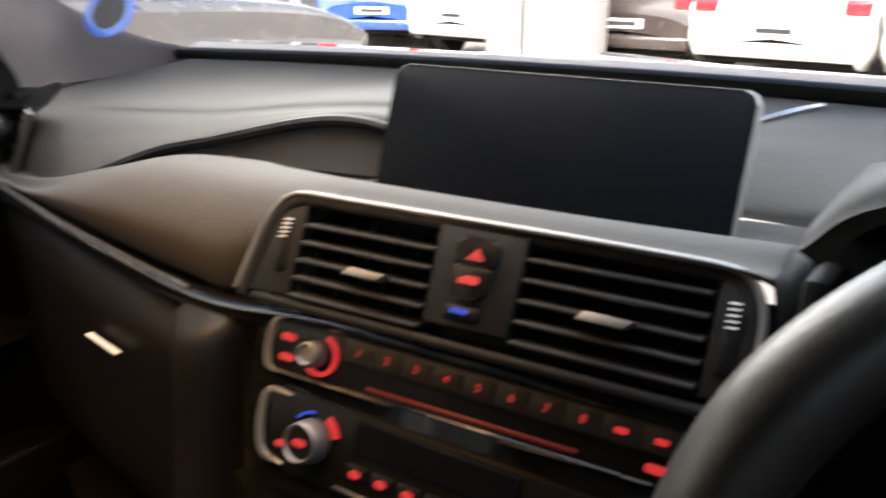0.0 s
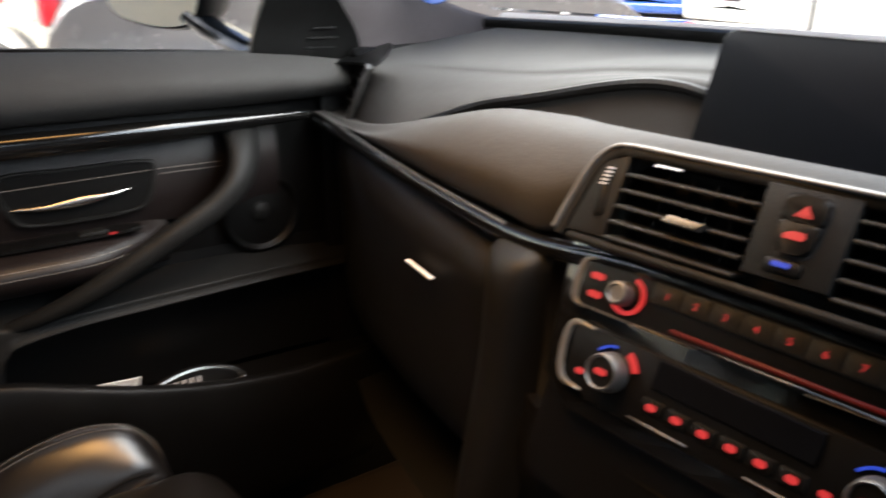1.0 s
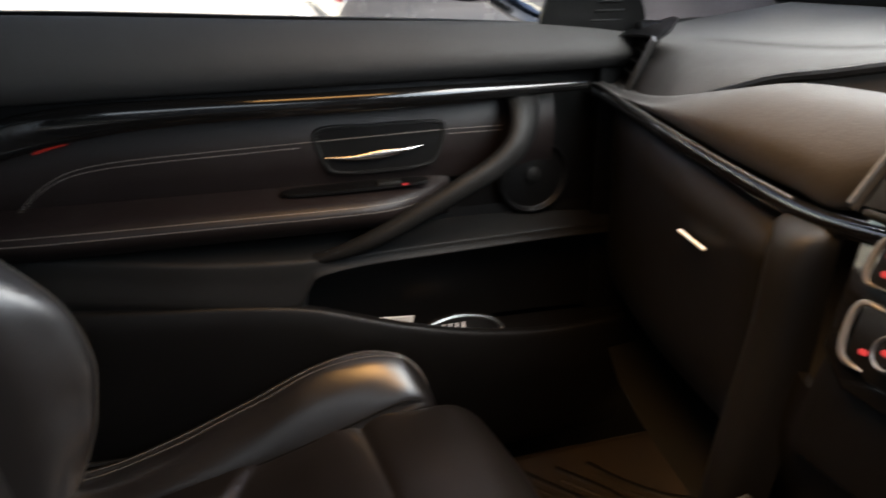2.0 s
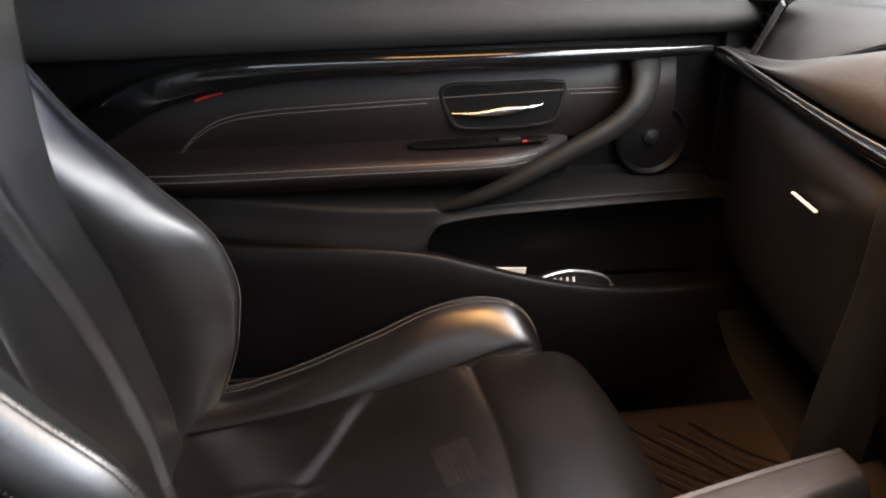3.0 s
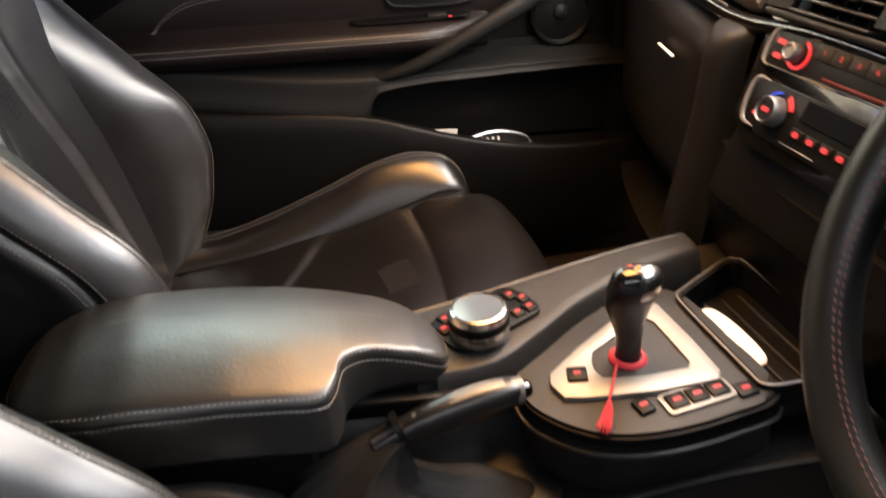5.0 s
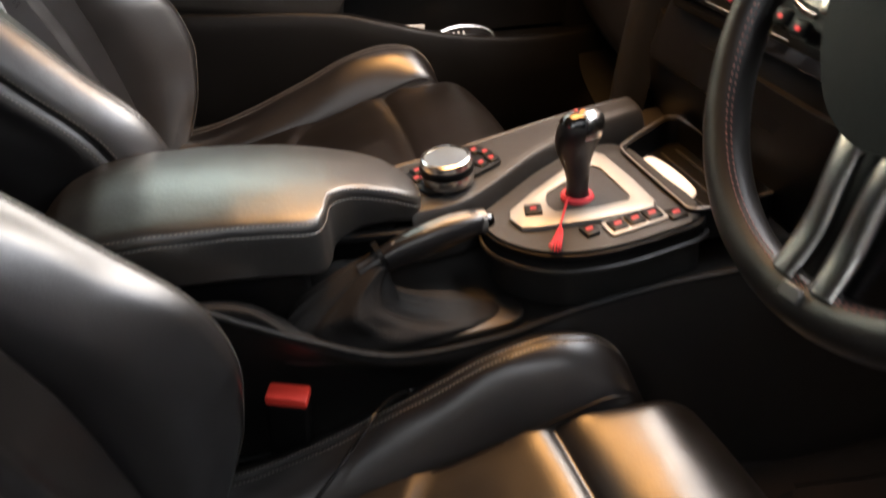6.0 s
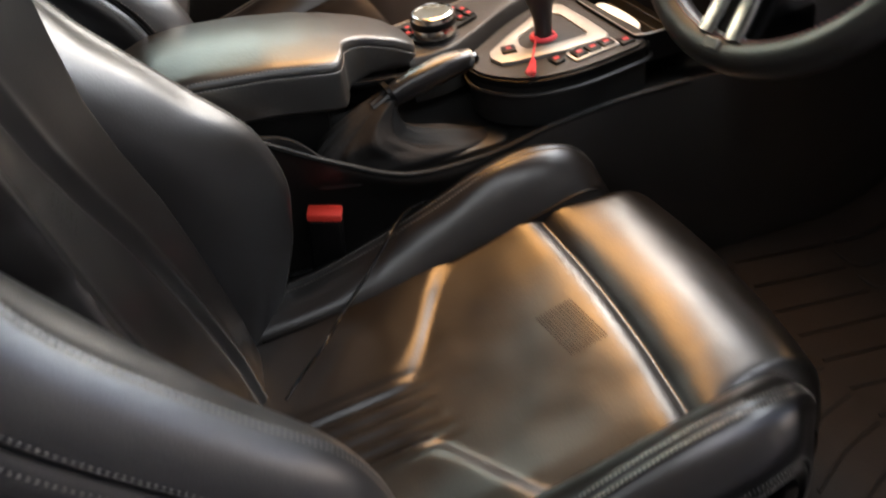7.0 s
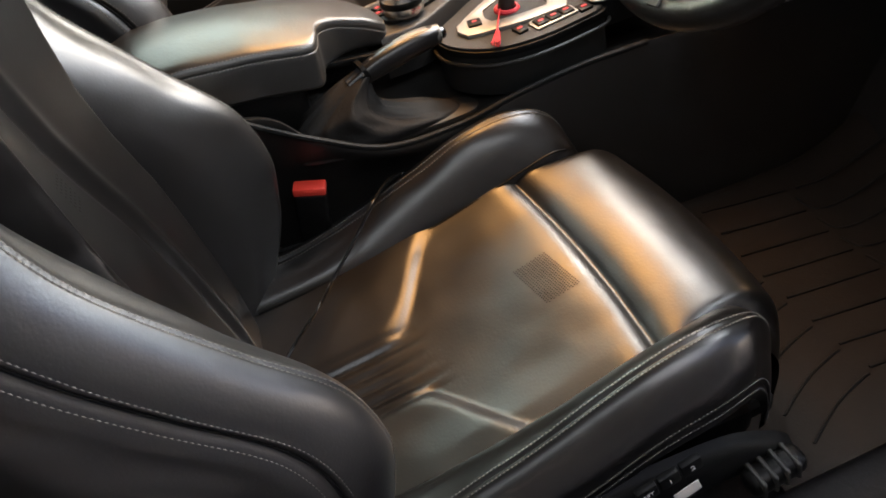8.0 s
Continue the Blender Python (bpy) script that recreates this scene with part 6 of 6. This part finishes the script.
floor_mat(-0.47, "dusty brown rubber floor mat with curved ribs", arcs)
kinks = []
for k in range(8):
    xk = 0.226 + 0.0495 * k
    kinks.append((0.0020, [(xk, 0.470), (xk + 0.008, 0.545), (xk + 0.015, 0.615)]))
    kinks.append((0.0026, [(xk - 0.014, 0.620), (xk + 0.018, 0.634), (xk + 0.026, 0.69), (xk + 0.034, 0.785)]))
    kinks.append((0.0020, [(xk + 0.062, 0.33), (xk + 0.028, 0.395), (xk + 0.012, 0.445), (xk + 0.008, 0.462)]))
floor_mat(0.43, "dusty dark rubber floor mat with a kinked rib pattern", kinks, 1.0)

# seat belt buckle beside the driver's cushion
bk = thing("belt_buckle", "black seat belt buckle with a red release button", "belt buckle", (0.10, -0.10, 0.40))
BM = pose(0.113, -0.104, 0.420, 0, 6, 72)
part("body", rbox(0.046, 0.022, 0.115, 0.006, 3, m=BM), BLACK, bk)
part("release_button", rbox(0.045, 0.024, 0.012, 0.003, 2, m=BM @ pose(0, 0, 0.062)), REDBTN, bk, "red release button")
part("strap", rbox(0.03, 0.006, 0.14, 0.002, 1, m=BM @ pose(0, 0, -0.11)), RUBBER, bk)
# thin cable across the driver's seat
cab = thing("cable", "thin black cable lying over the driver's seat", "cable", (0.2, -0.1, 0.45))
part("wire", tube([(0.118, 0.040, 0.455), (0.127, 0.028, 0.464), (0.138, 0.002, 0.466), (0.176, -0.036, 0.458), (0.202, -0.068, 0.440), (0.214, -0.095, 0.418), (0.226, -0.116, 0.404), (0.262, -0.146, 0.400), (0.292, -0.178, 0.396), (0.318, -0.206, 0.388)], 0.0025, n=60, sides=7), GLOSS, cab)

# ---------------------------------------------------------------- outside: pillar, posts, parked cars
def parked_car(x, y, paint, label, rz=0.0, wide=1.78, high=1.48, rear=True):
    ob = thing("parked_car", label, "car", (x, y, 0), group="parked cars")
    M = pose(x, y, 0, 0, 0, rz)
    w = wide / 2
    L = 4.2
    rows = []
    for yy, zb, zt, k in ((-0.02, 0.52, 0.53, 0.02), (-0.018, 0.46, 0.58, 0.6), (0.0, 0.35, 0.62, 0.90), (0.05, 0.28, 0.80, 0.97), (0.25, 0.24, 0.95, 1.0), (1.0, 0.24, 0.97, 1.0), (2.6, 0.24, 0.95, 1.0), (3.6, 0.24, 0.88, 0.98), (4.1, 0.28, 0.72, 0.92), (L, 0.36, 0.60, 0.82)):
        rows.append([M @ Vector((sx * w * k * f, yy, z)) for sx, f, z in ((-1, 0.9, zb), (-1, 1.0, zb + 0.2), (-1, 0.985, 0.5 * (zb + zt) + 0.12), (-1, 0.93, zt), (0, 0, zt + 0.03), (1, 0.93, zt), (1, 0.985, 0.5 * (zb + zt) + 0.12), (1, 1.0, zb + 0.2), (1, 0.9, zb))])
    part("body", sheet(net(rows, 36, 34)), paint, ob)
    part("underside", rbox(wide * 0.85, L * 0.9, 0.06, 0.01, 1, m=M @ pose(0, L / 2, 0.28)), BLACK, ob)
    rows = []
    for yy, zt, k in ((0.12, 0.93, 0.86), (0.30, high - 0.16, 0.78), (0.60, high, 0.74), (1.4, high + 0.02, 0.74), (2.2, high - 0.04, 0.74), (3.0, 0.95, 0.84)):
        rows.append([M @ Vector((a * w * k, yy, 0.90 + (zt - 0.90) * b)) for a, b in ((-1.08, 0), (-1.04, 0.5), (-0.98, 0.9), (-0.8, 1), (0, 1.02), (0.8, 1), (0.98, 0.9), (1.04, 0.5), (1.08, 0))])
    part("cabin", sheet(net(rows, 30, 30)), paint, ob)
    part("rear_window", rbox(wide * 0.66, 0.02, (high - 0.95) * 0.72, 0.008, 2, m=M @ pose(0, 0.19, 0.5 * (high + 0.92), -20)), DARKGLASS, ob)
    for sx in (-1, 1):
        part("side_window", rbox(0.02, 1.9, 0.32, 0.01, 2, m=M @ pose(sx * w * 0.865, 1.45, 0.5 * (high + 0.95), 0, -sx * 14)), DARKGLASS, ob)
        part("tail_light", rbox(0.26, 0.10, 0.15, 0.03, 3, m=M @ pose(sx * w * 0.80, 0.06, 0.84)), TAIL, ob, "red tail light")
        part("reflector", rbox(0.16, 0.03, 0.04, 0.01, 2, m=M @ pose(sx * w * 0.72, 0.0, 0.44)), TAIL, ob)
        for yy in (0.85, 3.45):
            wob = part("wheel", lathe([(0.20, -0.11), (0.30, -0.11), (0.325, -0.08), (0.325, 0.08), (0.30, 0.11), (0.20, 0.11)], 28, M @ pose(sx * (w - 0.10), yy, 0.325, 0, 90)), TYRE, ob)
            part("rim", lathe([(0.0, -0.05), (0.20, -0.06), (0.21, 0.06), (0.15, 0.09), (0.0, 0.10)] if sx > 0 else [(0.0, 0.05), (0.20, 0.06), (0.21, -0.06), (0.15, -0.09), (0.0, -0.10)], 10, M @ pose(sx * (w - 0.09), yy, 0.325, 0, 90)), SATIN, wob)
    part("number_plate", rbox(0.50, 0.02, 0.11, 0.005, 1, m=M @ pose(0, -0.022, 0.60)), WHITE, ob)
    part("plate_bars", rbox(0.38, 0.02, 0.05, 0.004, 1, m=M @ pose(0, -0.028, 0.60)), RUBBER, ob)
    part("bumper", rbox(wide * 0.9, 0.12, 0.16, 0.05, 3, m=M @ pose(0, 0.03, 0.40)), paint, ob)
    return ob


parked_car(-10.9, 8.6, CARGREY, "silver hatchback parked tail towards the windscreen", -12)
parked_car(-11.9, 11.8, CARORANGE, "orange car parked behind the others", -4)
parked_car(-7.9, 9.3, CARBLUE, "blue hatchback parked at an angle", 25)
parked_car(-6.2, 9.0, CARWHITE, "white saloon parked tail towards the windscreen", -6)
parked_car(-3.7, 8.9, CARBROWN, "bronze estate car parked beside the white van", 6)
parked_car(-1.95, 8.7, CARWHITE, "tall white van parked tail towards the windscreen", -2, 1.85, 1.75)
parked_car(-0.1, 8.6, CARWHITE, "white hatchback parked near the van", -4)
parked_car(-4.6, 0.6, CARGREY, "grey car parked alongside, ahead of the passenger door", 2)
tag_structure(part("column", rbox(0.74, 0.62, 6, 0.02, 2, m=pose(-4.10, 8.3, 3.0)), CONCRETE), "square pale concrete column", "column")
tag_structure(part("dark_column", rbox(0.44, 0.3, 6, 0.02, 2, m=pose(-4.87, 8.3, 3.0)), DARKWALL), "dark post beside the column", "column")
for x, y in ((-8.05, 7.9), (-10.9, 7.9), (-4.55, 7.95)):
    tag_structure(part("post", lathe([(0.06, 0), (0.06, 6.0), (0, 6.0)], 16, pose(x, y, 0)), CONCRETE), "slim pale steel post", "post")
tag_structure(part("backdrop_wall", rbox(80, 0.3, 4.5, 0.01, 1, m=pose(-5, 24, 2.25)), CONCRETE), "pale building wall behind the parked cars", "wall")
# east wall and canopy are added out of view to block sky and sun
tag_structure(part("shade_wall_east", rbox(0.3, 16, 3.6, 0.01, 1, m=pose(2.55, -4.9, 1.8)), DARKWALL), "added unseen wall that cuts the light beside the car", "wall")
tag_structure(part("wall_south", rbox(12, 0.3, 3.6, 0.01, 1, m=pose(-2.6, -8, 1.8)), OCHRE), "plain wall behind the parking bay", "wall")
tag_structure(part("ceiling", rbox(5.6, 7.6, 0.2, 0.01, 1, m=pose(1.2, -4.1, 3.1)), DARKWALL), "added unseen canopy that shades the car", "ceiling")
tag_structure(part("building", rbox(0.6, 50, 11, 0.02, 1, m=pose(-20.0, 3, 5.5)), OCHRE), "tall sunlit ochre building beside the parking", "building")
# round sticker in the lower corner of the windscreen
stk = thing("windscreen_sticker", "round dark sticker with a blue ring on the windscreen", "sticker", (-0.655, 0.665, 1.058))
KM2 = pose(-0.650, 0.668, 1.060, 58, 0, 20)
part("disc", lathe([(0, 0.0), (0.030, 0.0), (0.030, 0.0012), (0, 0.0012)], 36, KM2), RUBBER, stk)
part("blue_ring", lathe([(0.023, 0.0), (0.034, 0.0), (0.034, 0.002), (0.023, 0.002), (0.023, 0.0)], 36, KM2, caps=False), CARBLUE, stk, "blue ring")
# housing in the roof lining for the added warm fill, itself out of view
rl = thing("roof_fill_panel", "added warm fill panel in the roof lining", "roof lamp", (-0.26, 0.265, 1.275))
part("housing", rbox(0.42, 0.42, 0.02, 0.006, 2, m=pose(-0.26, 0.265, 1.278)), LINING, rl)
